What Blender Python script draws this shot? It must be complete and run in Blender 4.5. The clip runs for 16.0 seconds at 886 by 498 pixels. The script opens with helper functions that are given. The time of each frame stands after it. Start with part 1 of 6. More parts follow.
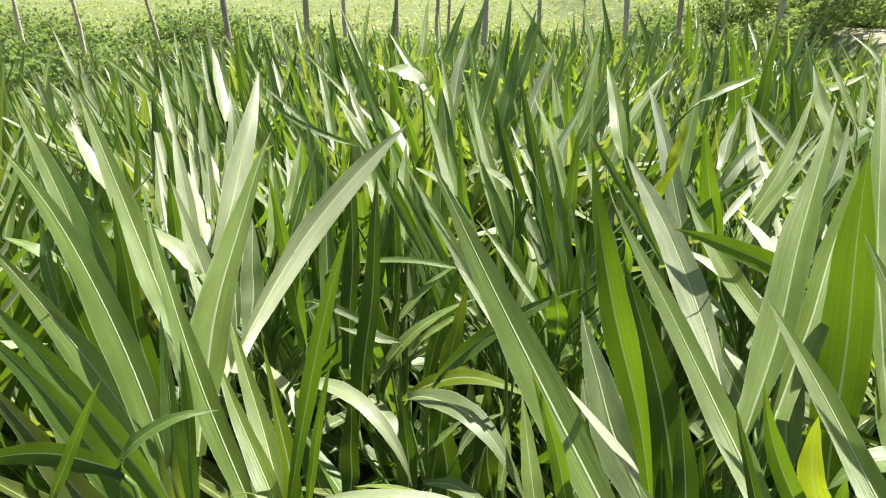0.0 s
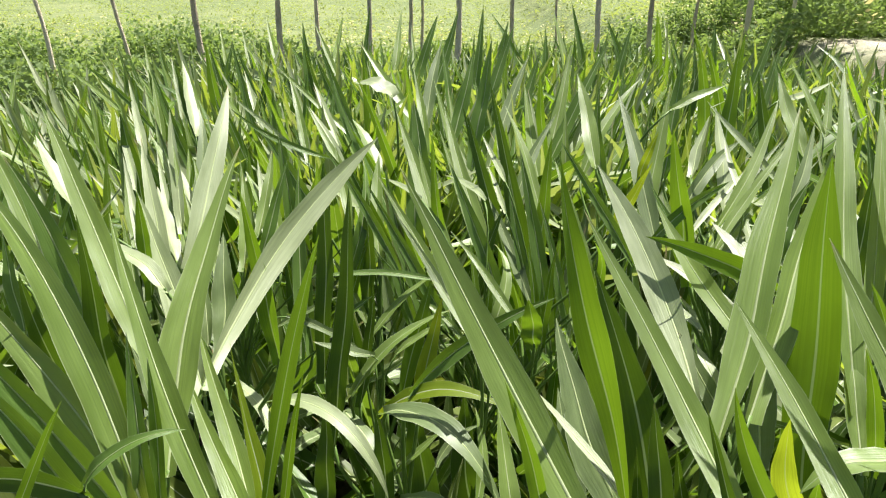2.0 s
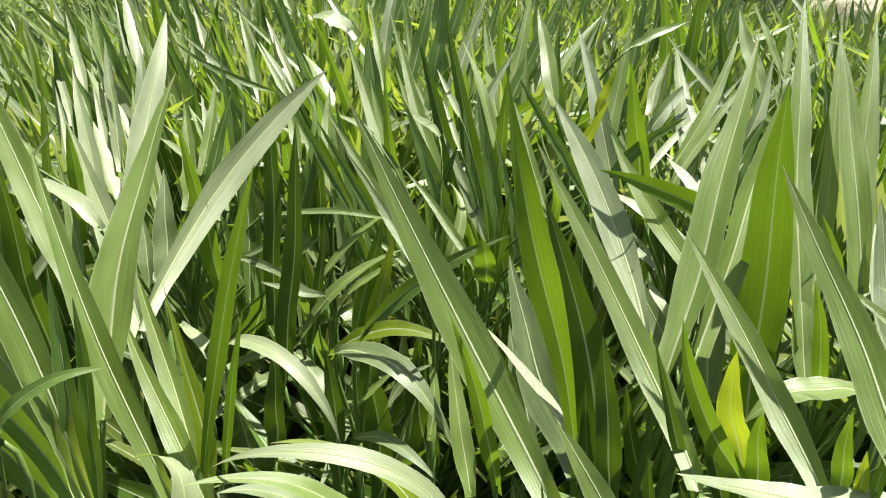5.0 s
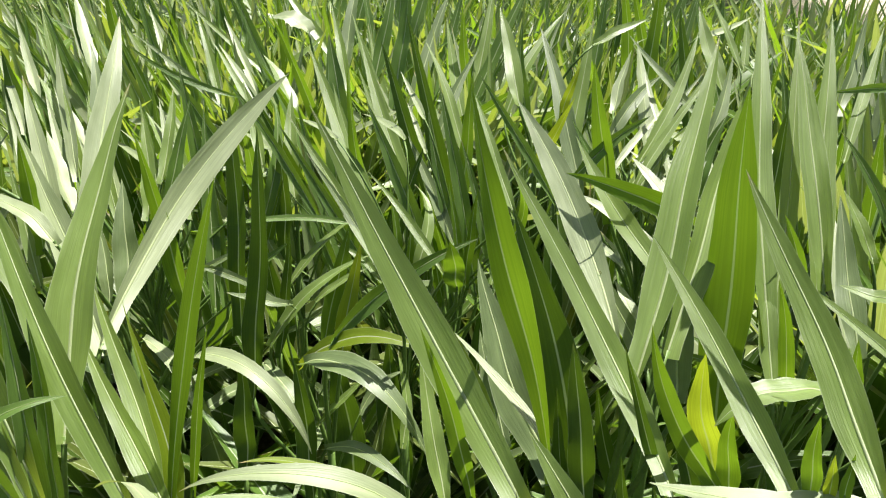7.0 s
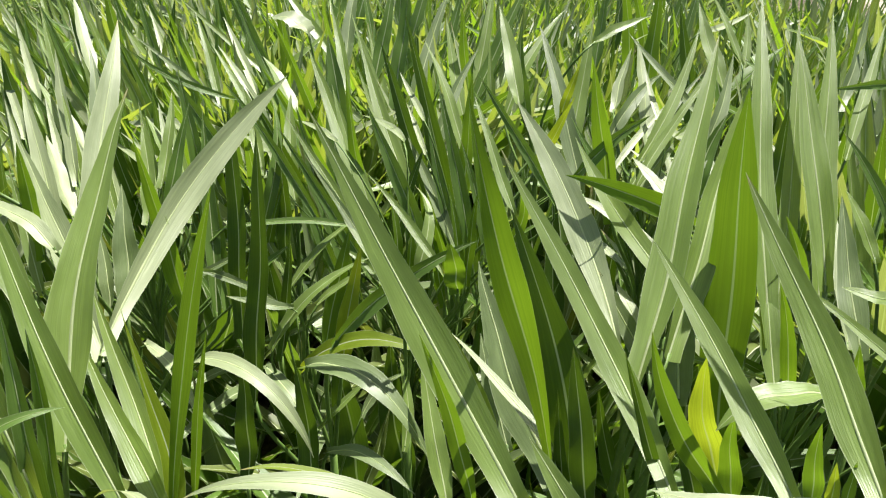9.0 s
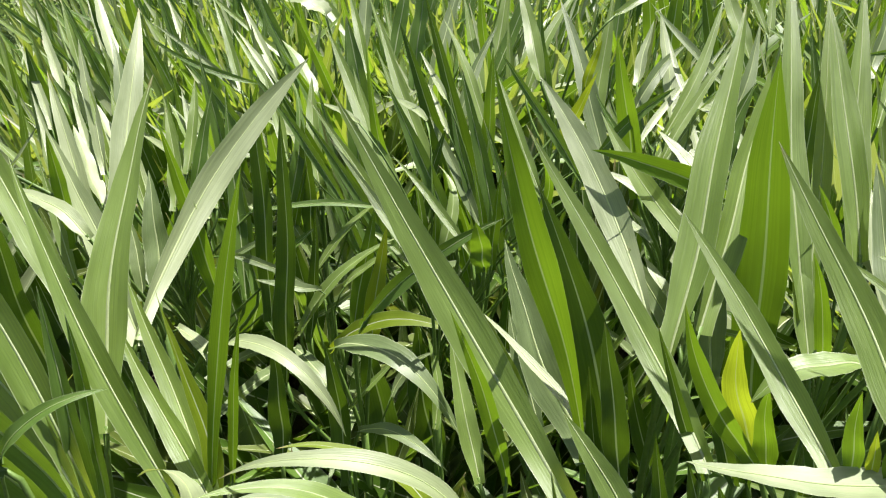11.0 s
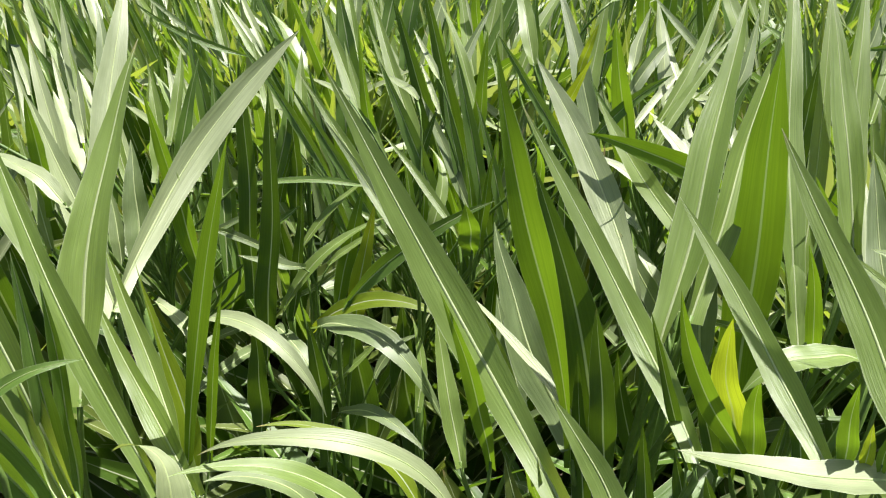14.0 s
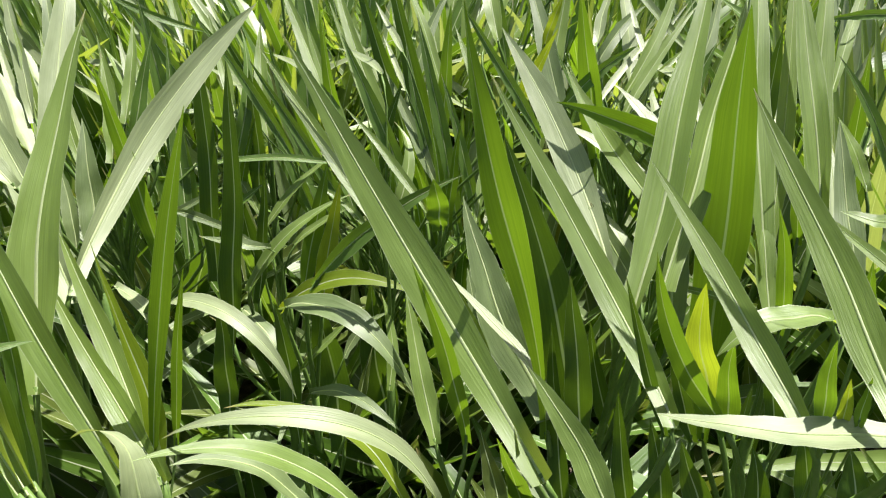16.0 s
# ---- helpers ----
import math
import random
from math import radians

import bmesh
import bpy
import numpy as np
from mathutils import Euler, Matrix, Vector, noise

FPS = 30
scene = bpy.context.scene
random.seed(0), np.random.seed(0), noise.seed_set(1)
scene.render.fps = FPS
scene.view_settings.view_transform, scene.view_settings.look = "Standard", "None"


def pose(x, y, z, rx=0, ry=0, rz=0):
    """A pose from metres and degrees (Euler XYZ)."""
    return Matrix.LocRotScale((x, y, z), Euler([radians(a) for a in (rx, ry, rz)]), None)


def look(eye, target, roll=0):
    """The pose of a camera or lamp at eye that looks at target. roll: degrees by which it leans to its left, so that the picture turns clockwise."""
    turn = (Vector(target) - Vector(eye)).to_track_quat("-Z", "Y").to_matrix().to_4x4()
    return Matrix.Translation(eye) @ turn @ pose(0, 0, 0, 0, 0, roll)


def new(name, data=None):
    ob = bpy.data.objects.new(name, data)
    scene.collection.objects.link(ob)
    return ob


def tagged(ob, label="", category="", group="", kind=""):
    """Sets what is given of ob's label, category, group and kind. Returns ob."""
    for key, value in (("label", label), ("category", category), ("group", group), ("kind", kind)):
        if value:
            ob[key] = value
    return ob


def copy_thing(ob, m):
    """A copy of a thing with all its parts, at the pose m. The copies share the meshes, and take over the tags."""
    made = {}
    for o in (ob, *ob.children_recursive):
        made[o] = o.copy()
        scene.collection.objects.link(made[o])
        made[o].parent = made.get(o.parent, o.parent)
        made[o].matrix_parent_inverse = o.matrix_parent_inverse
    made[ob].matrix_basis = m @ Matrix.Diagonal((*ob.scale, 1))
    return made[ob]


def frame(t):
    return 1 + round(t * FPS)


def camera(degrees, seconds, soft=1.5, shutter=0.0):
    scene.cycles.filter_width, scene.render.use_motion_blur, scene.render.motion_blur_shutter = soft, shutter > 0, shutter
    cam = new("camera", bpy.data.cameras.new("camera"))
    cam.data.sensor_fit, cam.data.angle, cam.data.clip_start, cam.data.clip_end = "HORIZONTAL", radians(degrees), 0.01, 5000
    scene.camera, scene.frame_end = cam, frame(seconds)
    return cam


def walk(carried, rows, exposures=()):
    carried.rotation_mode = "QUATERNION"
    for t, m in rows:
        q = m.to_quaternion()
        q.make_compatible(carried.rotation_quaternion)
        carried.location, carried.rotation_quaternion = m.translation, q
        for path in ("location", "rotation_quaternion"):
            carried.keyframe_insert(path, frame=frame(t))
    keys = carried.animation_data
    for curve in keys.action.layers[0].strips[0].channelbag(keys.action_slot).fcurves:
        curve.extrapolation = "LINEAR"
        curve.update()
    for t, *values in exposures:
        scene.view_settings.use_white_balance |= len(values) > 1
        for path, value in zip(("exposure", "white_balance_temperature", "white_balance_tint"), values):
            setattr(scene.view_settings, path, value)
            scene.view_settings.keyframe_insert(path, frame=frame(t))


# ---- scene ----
cam = camera(65.75, 16.0, soft=1.15)
PATH = [
    (0, pose(0.0000, 0.0000, 1.6000, 69.000, 0.000, 0.000)),
    (0.5, pose(-0.0006, -0.0062, 1.6020, 69.942, 0.157, -0.374)),
    (1, pose(0.0002, -0.0126, 1.6028, 70.192, 0.575, -0.798)),
    (1.5, pose(-0.0022, -0.0087, 1.5963, 69.928, 0.439, -0.246)),
    (2, pose(0.0081, 0.0044, 1.5973, 69.981, 0.305, -2.091)),
    (2.5, pose(0.0143, 0.0085, 1.5963, 69.699, 1.135, -2.231)),
    (3, pose(0.0094, 0.0151, 1.5961, 69.759, 1.146, -1.344)),
    (3.5, pose(0.0162, 0.0110, 1.5933, 70.091, 0.330, -1.611)),
    (4, pose(0.0171, 0.0078, 1.5795, 68.571, -0.295, -2.166)),
    (4.5, pose(0.0276, 0.0194, 1.5707, 66.791, -0.145, -3.503)),
    (5, pose(0.0316, 0.0302, 1.5666, 65.591, -0.726, -4.931)),
    (5.2, pose(0.0344, 0.0288, 1.5681, 65.290, -0.560, -4.956)),
    (7.3, pose(0.0349, 0.0505, 1.5781, 65.225, -0.701, -8.284)),
    (7.5, pose(0.0363, 0.0535, 1.5759, 65.010, -0.884, -8.401)),
    (8, pose(0.0443, 0.0566, 1.5758, 64.752, -0.516, -9.020)),
    (8.5, pose(0.0465, 0.0571, 1.5784, 65.120, -0.318, -8.630)),
    (9, pose(0.0407, 0.0521, 1.5851, 64.985, 0.165, -7.899)),
    (9.5, pose(0.0417, 0.0452, 1.5887, 64.921, 1.112, -7.692)),
    (9.7, pose(0.0424, 0.0425, 1.5871, 64.718, 1.387, -7.509)),
    (11.8, pose(0.0247, 0.0632, 1.5786, 63.165, 2.031, -6.758)),
    (12, pose(0.0280, 0.0657, 1.5734, 63.331, 2.028, -6.719)),
    (12.5, pose(0.0292, 0.0647, 1.5730, 62.350, 2.163, -7.181)),
    (13, pose(0.0284, 0.0662, 1.5660, 62.264, 1.371, -7.044)),
    (13.5, pose(0.0246, 0.0674, 1.5625, 62.508, 0.103, -6.584)),
    (14, pose(0.0229, 0.0657, 1.5669, 62.240, -0.285, -7.334)),
    (14.5, pose(0.0182, 0.0674, 1.5632, 62.190, -0.178, -6.153)),
    (15, pose(0.0078, 0.0668, 1.5621, 62.107, -0.150, -6.143)),
    (15.5, pose(0.0059, 0.0714, 1.5316, 60.370, -0.910, -6.758)),
    (16, pose(0.0191, 0.0765, 1.5446, 60.929, -0.506, -10.462)),
]
walk(cam, PATH, [(0.0, 1.31, 6200, 14), (16.0, 1.27, 6200, 14)])

# ---- light ----
SUN_LEFT, SUN_HIGH = -44.0, 66.0          # degrees left of +y, and above the horizon
world = bpy.data.worlds.new("sky")
scene.world = world
world.use_nodes = True
sky = world.node_tree.nodes.new("ShaderNodeTexSky")
sky.sky_type = 'NISHITA'
sky.sun_disc = False
sky.sun_elevation = radians(SUN_HIGH)
sky.sun_rotation = radians(-SUN_LEFT)
sky.air_density, sky.dust_density, sky.ozone_density = 1.0, 3.0, 1.0
backing = world.node_tree.nodes["Background"]
backing.inputs["Strength"].default_value = 0.050
world.node_tree.links.new(sky.outputs[0], backing.inputs["Color"])

sun_data = bpy.data.lights.new("sun", 'SUN')
sun_data.energy, sun_data.angle, sun_data.color = 5.0, radians(0.6), (1.0, 0.95, 0.86)
to_sun = Vector((-math.sin(radians(SUN_LEFT)) * math.cos(radians(SUN_HIGH)),
                 math.cos(radians(SUN_LEFT)) * math.cos(radians(SUN_HIGH)), math.sin(radians(SUN_HIGH))))
sun = new("sun", sun_data)
sun.matrix_world = look(to_sun * 60, (0, 0, 0))


# ---- materials ----
class Nodes:
    """Short hand for building a node material."""

    def __init__(self, name):
        self.mat = bpy.data.materials.new(name)
        self.mat.use_nodes = True
        self.tree = self.mat.node_tree
        self.tree.nodes.clear()

    def add(self, kind, **values):
        n = self.tree.nodes.new(kind)
        for key, value in values.items():
            n.inputs[key.replace("_", " ")].default_value = value
        return n

    def link(self, a, b):
        self.tree.links.new(a, b)

    def math(self, op, a, b=None, c=None, clamp=False):
        n = self.tree.nodes.new("ShaderNodeMath")
        n.operation, n.use_clamp = op, clamp
        for i, v in enumerate((a, b, c)):
            if v is None:
                continue
            if isinstance(v, (int, float)):
                n.inputs[i].default_value = v
            else:
                self.link(v, n.inputs[i])
        return n.outputs[0]

    def mix(self, fac, a, b, blend='MIX'):
        n = self.tree.nodes.new("ShaderNodeMix")
        n.data_type, n.blend_type = 'RGBA', blend
        for i, v in ((0, fac), (6, a), (7, b)):
            if isinstance(v, (int, float)):
                n.inputs[i].default_value = v
            elif isinstance(v, tuple):
                n.inputs[i].default_value = (*v, 1)
            else:
                self.link(v, n.inputs[i])
        return n.outputs[2]

    def noise(self, vector, scale, detail=3.0, rough=0.55):
        n = self.add("ShaderNodeTexNoise", Scale=scale, Detail=detail, Roughness=rough)
        if vector is not None:
            self.link(vector, n.inputs["Vector"])
        return n.outputs[0]

    def ramp(self, value, lo, hi, to_lo=0.0, to_hi=1.0):
        n = self.tree.nodes.new("ShaderNodeMapRange")
        n.interpolation_type = 'SMOOTHSTEP'
        for i, v in enumerate((value, lo, hi, to_lo, to_hi)):
            if isinstance(v, (int, float)):
                n.inputs[i].default_value = v
            else:
                self.link(v, n.inputs[i])
        return n.outputs[0]

    def out(self, shader):
        o = self.tree.nodes.new("ShaderNodeOutputMaterial")
        self.link(shader, o.inputs[0])
        return self.mat


def leaf_material(name, low, high, through_colour, thin, rough, gloss, rib=(0.62, 0.67, 0.44)):
    """A grass blade: pale midrib, parallel veins, blotches, light that shines through."""
    k = Nodes(name)
    uv = k.add("ShaderNodeTexCoord")
    sep = k.tree.nodes.new("ShaderNodeSeparateXYZ")
    k.link(uv.outputs["UV"], sep.inputs[0])
    u, v = sep.outputs[0], sep.outputs[1]
    info = k.tree.nodes.new("ShaderNodeObjectInfo")
    geo = k.tree.nodes.new("ShaderNodeNewGeometry")
    chance = k.math('FRACT', k.math('ADD', info.outputs["Random"], geo.outputs["Random Per Island"]))
    chance2 = k.math('FRACT', k.math('MULTIPLY', chance, 7.31))
    off = k.math('ABSOLUTE', k.math('SUBTRACT', u, 0.5))
    wide = k.math('MULTIPLY_ADD', v, -0.038, 0.056)
    rib_in = k.ramp(off, k.math('MULTIPLY', wide, 0.35), wide, 1.0, 0.0)
    # parallel veins: noise stretched along the blade
    comb = k.tree.nodes.new("ShaderNodeCombineXYZ")
    k.link(k.math('MULTIPLY', u, 46.0), comb.inputs[0])
    k.link(k.math('MULTIPLY', v, 1.6), comb.inputs[1])
    k.link(k.math('MULTIPLY', chance, 31.0), comb.inputs[2])
    veins = k.noise(comb.outputs[0], 1.0, 2.0, 0.6)
    bands = k.tree.nodes.new("ShaderNodeCombineXYZ")
    k.link(k.math('MULTIPLY', u, 19.0), bands.inputs[0])
    k.link(k.math('MULTIPLY', v, 0.9), bands.inputs[1])
    k.link(k.math('MULTIPLY', chance, 71.0), bands.inputs[2])
    band = k.noise(bands.outputs[0], 1.0, 1.0, 0.5)
    comb2 = k.tree.nodes.new("ShaderNodeCombineXYZ")
    k.link(k.math('MULTIPLY', u, 3.0), comb2.inputs[0])
    k.link(k.math('MULTIPLY', v, 7.0), comb2.inputs[1])
    k.link(k.math('MULTIPLY', chance, 53.0), comb2.inputs[2])
    blotch = k.noise(comb2.outputs[0], 1.0, 4.0, 0.6)
    speck = k.noise(comb2.outputs[0], 14.0, 2.0, 0.5)
    base = k.mix(chance, low, high)
    base = k.mix(k.ramp(blotch, 0.35, 0.7, 0.0, 0.45), base, tuple(c * 1.5 for c in high))
    base = k.mix(k.ramp(veins, 0.40, 0.62, 0.0, 0.20), base, tuple(c * 0.6 for c in low))
    base = k.mix(k.ramp(band, 0.36, 0.64, 0.0, 0.18), base, tuple(c * 0.62 for c in low))
    base = k.mix(k.math('MULTIPLY', k.ramp(speck, 0.70, 0.78), 0.55), base, (0.30, 0.26, 0.10))
    base = k.mix(k.ramp(off, 0.05, 0.42, 0.0, 0.35), base, tuple(c * 0.7 for c in low))
    base = k.mix(k.math('MULTIPLY', rib_in, 0.9), base, rib)
    base = k.mix(k.ramp(off, 0.482, 0.498, 0.0, 0.6), base, rib)
    # a few dry tips
    dry = k.math('MULTIPLY', k.ramp(v, 0.93, 0.995), k.ramp(chance2, 0.6, 0.75))
    base = k.mix(k.math('MULTIPLY', dry, 0.85), base, (0.36, 0.26, 0.12))
    shine = k.mix(k.ramp(veins, 0.35, 0.65, 0.0, 0.35), through_colour, tuple(c * 0.5 for c in through_colour))
    shine = k.mix(k.ramp(band, 0.36, 0.64, 0.0, 0.45), shine, tuple(c * 0.5 for c in through_colour))
    shine = k.mix(chance2, shine, tuple(c * 0.72 for c in through_colour))
    shine = k.mix(k.math('MULTIPLY', rib_in, 0.45), shine, (0.40, 0.50, 0.16))
    relief = k.math('ADD', k.math('MULTIPLY_ADD', band, 0.9, k.math('MULTIPLY', veins, 0.6)), k.math('MULTIPLY', blotch, 0.35))
    bump = k.add("ShaderNodeBump", Strength=0.22, Distance=0.003)
    k.link(relief, bump.inputs["Height"])
    p = k.add("ShaderNodeBsdfPrincipled", IOR=1.45)
    p.inputs["Specular IOR Level"].default_value = gloss
    k.link(base, p.inputs["Base Color"])
    k.link(k.math('MULTIPLY_ADD', blotch, 0.22, rough - 0.11), p.inputs["Roughness"])
    k.link(bump.outputs[0], p.inputs["Normal"])
    t = k.tree.nodes.new("ShaderNodeBsdfTranslucent")
    k.link(shine, t.inputs["Color"])
    m = k.tree.nodes.new("ShaderNodeMixShader")
    m.inputs[0].default_value = thin
    k.link(p.outputs[0], m.inputs[1])
    k.link(t.outputs[0], m.inputs[2])
    return k.out(m.outputs[0])


# Sun glare is put into white and pale, some shade into olive and dark.
LEAF = {
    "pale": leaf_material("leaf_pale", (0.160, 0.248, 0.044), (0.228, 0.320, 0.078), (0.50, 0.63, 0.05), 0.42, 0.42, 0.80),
    "white": leaf_material("leaf_glare", (0.26, 0.32, 0.15), (0.33, 0.38, 0.20), (0.50, 0.60, 0.10), 0.30, 0.47, 0.75),
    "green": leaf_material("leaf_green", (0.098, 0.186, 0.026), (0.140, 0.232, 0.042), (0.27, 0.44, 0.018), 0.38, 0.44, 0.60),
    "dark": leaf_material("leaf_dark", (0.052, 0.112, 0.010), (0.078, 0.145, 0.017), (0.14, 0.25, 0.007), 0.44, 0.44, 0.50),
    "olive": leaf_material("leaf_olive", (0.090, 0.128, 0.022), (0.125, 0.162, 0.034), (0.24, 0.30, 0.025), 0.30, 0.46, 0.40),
    "grey": leaf_material("leaf_grey", (0.14, 0.196, 0.072), (0.19, 0.246, 0.100), (0.30, 0.44, 0.06), 0.30, 0.44, 0.60),
    "young": leaf_material("leaf_young", (0.095, 0.178, 0.012), (0.132, 0.215, 0.020), (0.27, 0.46, 0.013), 0.50, 0.44, 0.45),
    "lime": leaf_material("leaf_lime", (0.175, 0.255, 0.016), (0.21, 0.285, 0.022), (0.53, 0.66, 0.022), 0.52, 0.46, 0.35),
}
WORDS = {"pale": "pale green blade, sunlight in its colour, with a whitish midrib", "white": "glossy whitish-green blade with sun glare in its colour",
         "green": "fresh green blade with a pale midrib", "dark": "deep green upright blade", "olive": "olive green blade with shade in its colour",
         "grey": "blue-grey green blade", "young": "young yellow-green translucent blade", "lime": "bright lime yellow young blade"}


def plain_material(name, a, b, scale, rough=0.85, bump=0.4, distance=0.02, thin=0.0, through_colour=(0.3, 0.45, 0.05)):
    k = Nodes(name)
    at = k.add("ShaderNodeTexCoord").outputs["Object"]
    big, fine = k.noise(at, scale, 4.0), k.noise(at, scale * 9, 3.0)
    info = k.tree.nodes.new("ShaderNodeObjectInfo")
    geo = k.tree.nodes.new("ShaderNodeNewGeometry")
    chance = k.math('FRACT', k.math('ADD', info.outputs["Random"], geo.outputs["Random Per Island"]))
    col = k.mix(k.ramp(big, 0.3, 0.7), a, b)
    col = k.mix(k.ramp(fine, 0.3, 0.75, 0.0, 0.5), col, tuple(c * 0.6 for c in a))
    col = k.mix(k.math('MULTIPLY', chance, 0.5), col, tuple(c * 1.35 for c in b))
    p = k.add("ShaderNodeBsdfPrincipled", Roughness=rough)
    p.inputs["Specular IOR Level"].default_value = 0.3
    k.link(col, p.inputs["Base Color"])
    if bump:
        bm_node = k.add("ShaderNodeBump", Strength=bump, Distance=distance)
        k.link(fine, bm_node.inputs["Height"])
        k.link(bm_node.outputs[0], p.inputs["Normal"])
    if not thin:
        return k.out(p.outputs[0])
    t = k.add("ShaderNodeBsdfTranslucent", Color=(*through_colour, 1))
    m = k.tree.nodes.new("ShaderNodeMixShader")
    m.inputs[0].default_value = thin
    k.link(p.outputs[0], m.inputs[1])
    k.link(t.outputs[0], m.inputs[2])
    return k.out(m.outputs[0])


RIB = plain_material("midrib", (0.46, 0.52, 0.27), (0.58, 0.63, 0.38), 40, 0.5, 0.1, 0.001, 0.5, (0.56, 0.70, 0.18))
STEM = plain_material("stem", (0.075, 0.14, 0.025), (0.12, 0.19, 0.04), 18, 0.5, 0.2, 0.003)
# bark and shrub leaf colours are paled to stand in for distance haze
BARK = plain_material("bark", (0.48, 0.40, 0.26), (0.80, 0.70, 0.50), 5, 0.9, 1.0, 0.03)
SHRUB_LEAF = plain_material("shrub_leaf", (0.150, 0.22, 0.080), (0.215, 0.285, 0.115), 1.2, 0.9, 0.0, 0.01, 0.42, (0.30, 0.42, 0.08))
WEED_LEAF = plain_material("weed_leaf", (0.20, 0.25, 0.075), (0.28, 0.32, 0.12), 0.5, 0.9, 0.0, 0.01, 0.35, (0.46, 0.54, 0.10))
FLOWER = plain_material("flower", (0.62, 0.58, 0.22), (0.75, 0.70, 0.36), 2.0, 0.8, 0.0, 0.01, 0.3, (0.6, 0.55, 0.2))
CROWN_LEAF = plain_material("crown_leaf", (0.06, 0.12, 0.03), (0.10, 0.17, 0.05), 1.0, 0.5, 0.0, 0.01, 0.3, (0.25, 0.38, 0.05))


def ground_material():
    k = Nodes("ground")
    at = k.add("ShaderNodeTexCoord").outputs["Object"]
    sep = k.tree.nodes.new("ShaderNodeSeparateXYZ")
    k.link(at, sep.inputs[0])
    big, mid, fine = k.noise(at, 0.35, 4.0), k.noise(at, 2.5, 4.0), k.noise(at, 30.0, 4.0)
    soil = k.mix(k.ramp(fine, 0.3, 0.7), (0.075, 0.058, 0.040), (0.13, 0.10, 0.065))
    straw = k.mix(k.ramp(fine, 0.35, 0.65), (0.31, 0.275, 0.185), (0.48, 0.43, 0.31))
    grass = k.mix(k.ramp(mid, 0.3, 0.7), (0.11, 0.15, 0.045), (0.165, 0.20, 0.065))
    grass = k.mix(k.ramp(big, 0.45, 0.65, 0.0, 0.5), grass, (0.21, 0.235, 0.09))
    wob = k.math('MULTIPLY_ADD', mid, 1.6, -0.8)
    far = k.ramp(k.math('ADD', sep.outputs[1], wob), 8.2, 9.8)
    col = k.mix(far, soil, grass)
    # trodden bare strip on the bank
    bare = k.math('MULTIPLY', k.ramp(k.math('ADD', sep.outputs[0], wob), 5.8, 6.6),
                  k.math('MULTIPLY', k.ramp(k.math('ADD', sep.outputs[1], wob), 6.5, 7.6),
                         k.ramp(k.math('ADD', sep.outputs[1], wob), 11.0, 12.2, 1.0, 0.0)))
    col = k.mix(bare, col, straw)
    bump = k.add("ShaderNodeBump", Strength=0.7, Distance=0.04)
    k.link(fine, bump.inputs["Height"])
    p = k.add("ShaderNodeBsdfPrincipled", Roughness=0.95)
    k.link(col, p.inputs["Base Color"])
    k.link(bump.outputs[0], p.inputs["Normal"])
    return k.out(p.outputs[0])


GROUND = ground_material()


# ---- builders ----
def mesh_of(name, verts, faces, material, uvs=None, smooth=True):
    me = bpy.data.meshes.new(name)
    me.from_pydata([tuple(v) for v in verts], [], [tuple(f) for f in faces])
    if uvs is not None:
        layer = me.uv_layers.new(name="blade")
        idx = np.empty(len(me.loops), dtype=np.int32)
        me.loops.foreach_get("vertex_index", idx)
        layer.data.foreach_set("uv", np.asarray(uvs, dtype=np.float32)[idx].ravel())
    if smooth:
        me.polygons.foreach_set("use_smooth", [True] * len(me.polygons))
    me.materials.append(material)
    me.update()
    return me


def part(name, mesh, parent, label=""):
    ob = new(name, mesh)
    ob.parent = parent
    if label:
        ob["label"] = label
    return ob


COLS_FINE = np.array([-1, -0.72, -0.4, -0.09, 0, 0.09, 0.4, 0.72, 1.0])
COLS_MID = np.array([-1, -0.5, 0, 0.5, 1.0])
COLS_FAR = np.array([-1, 0, 1.0])


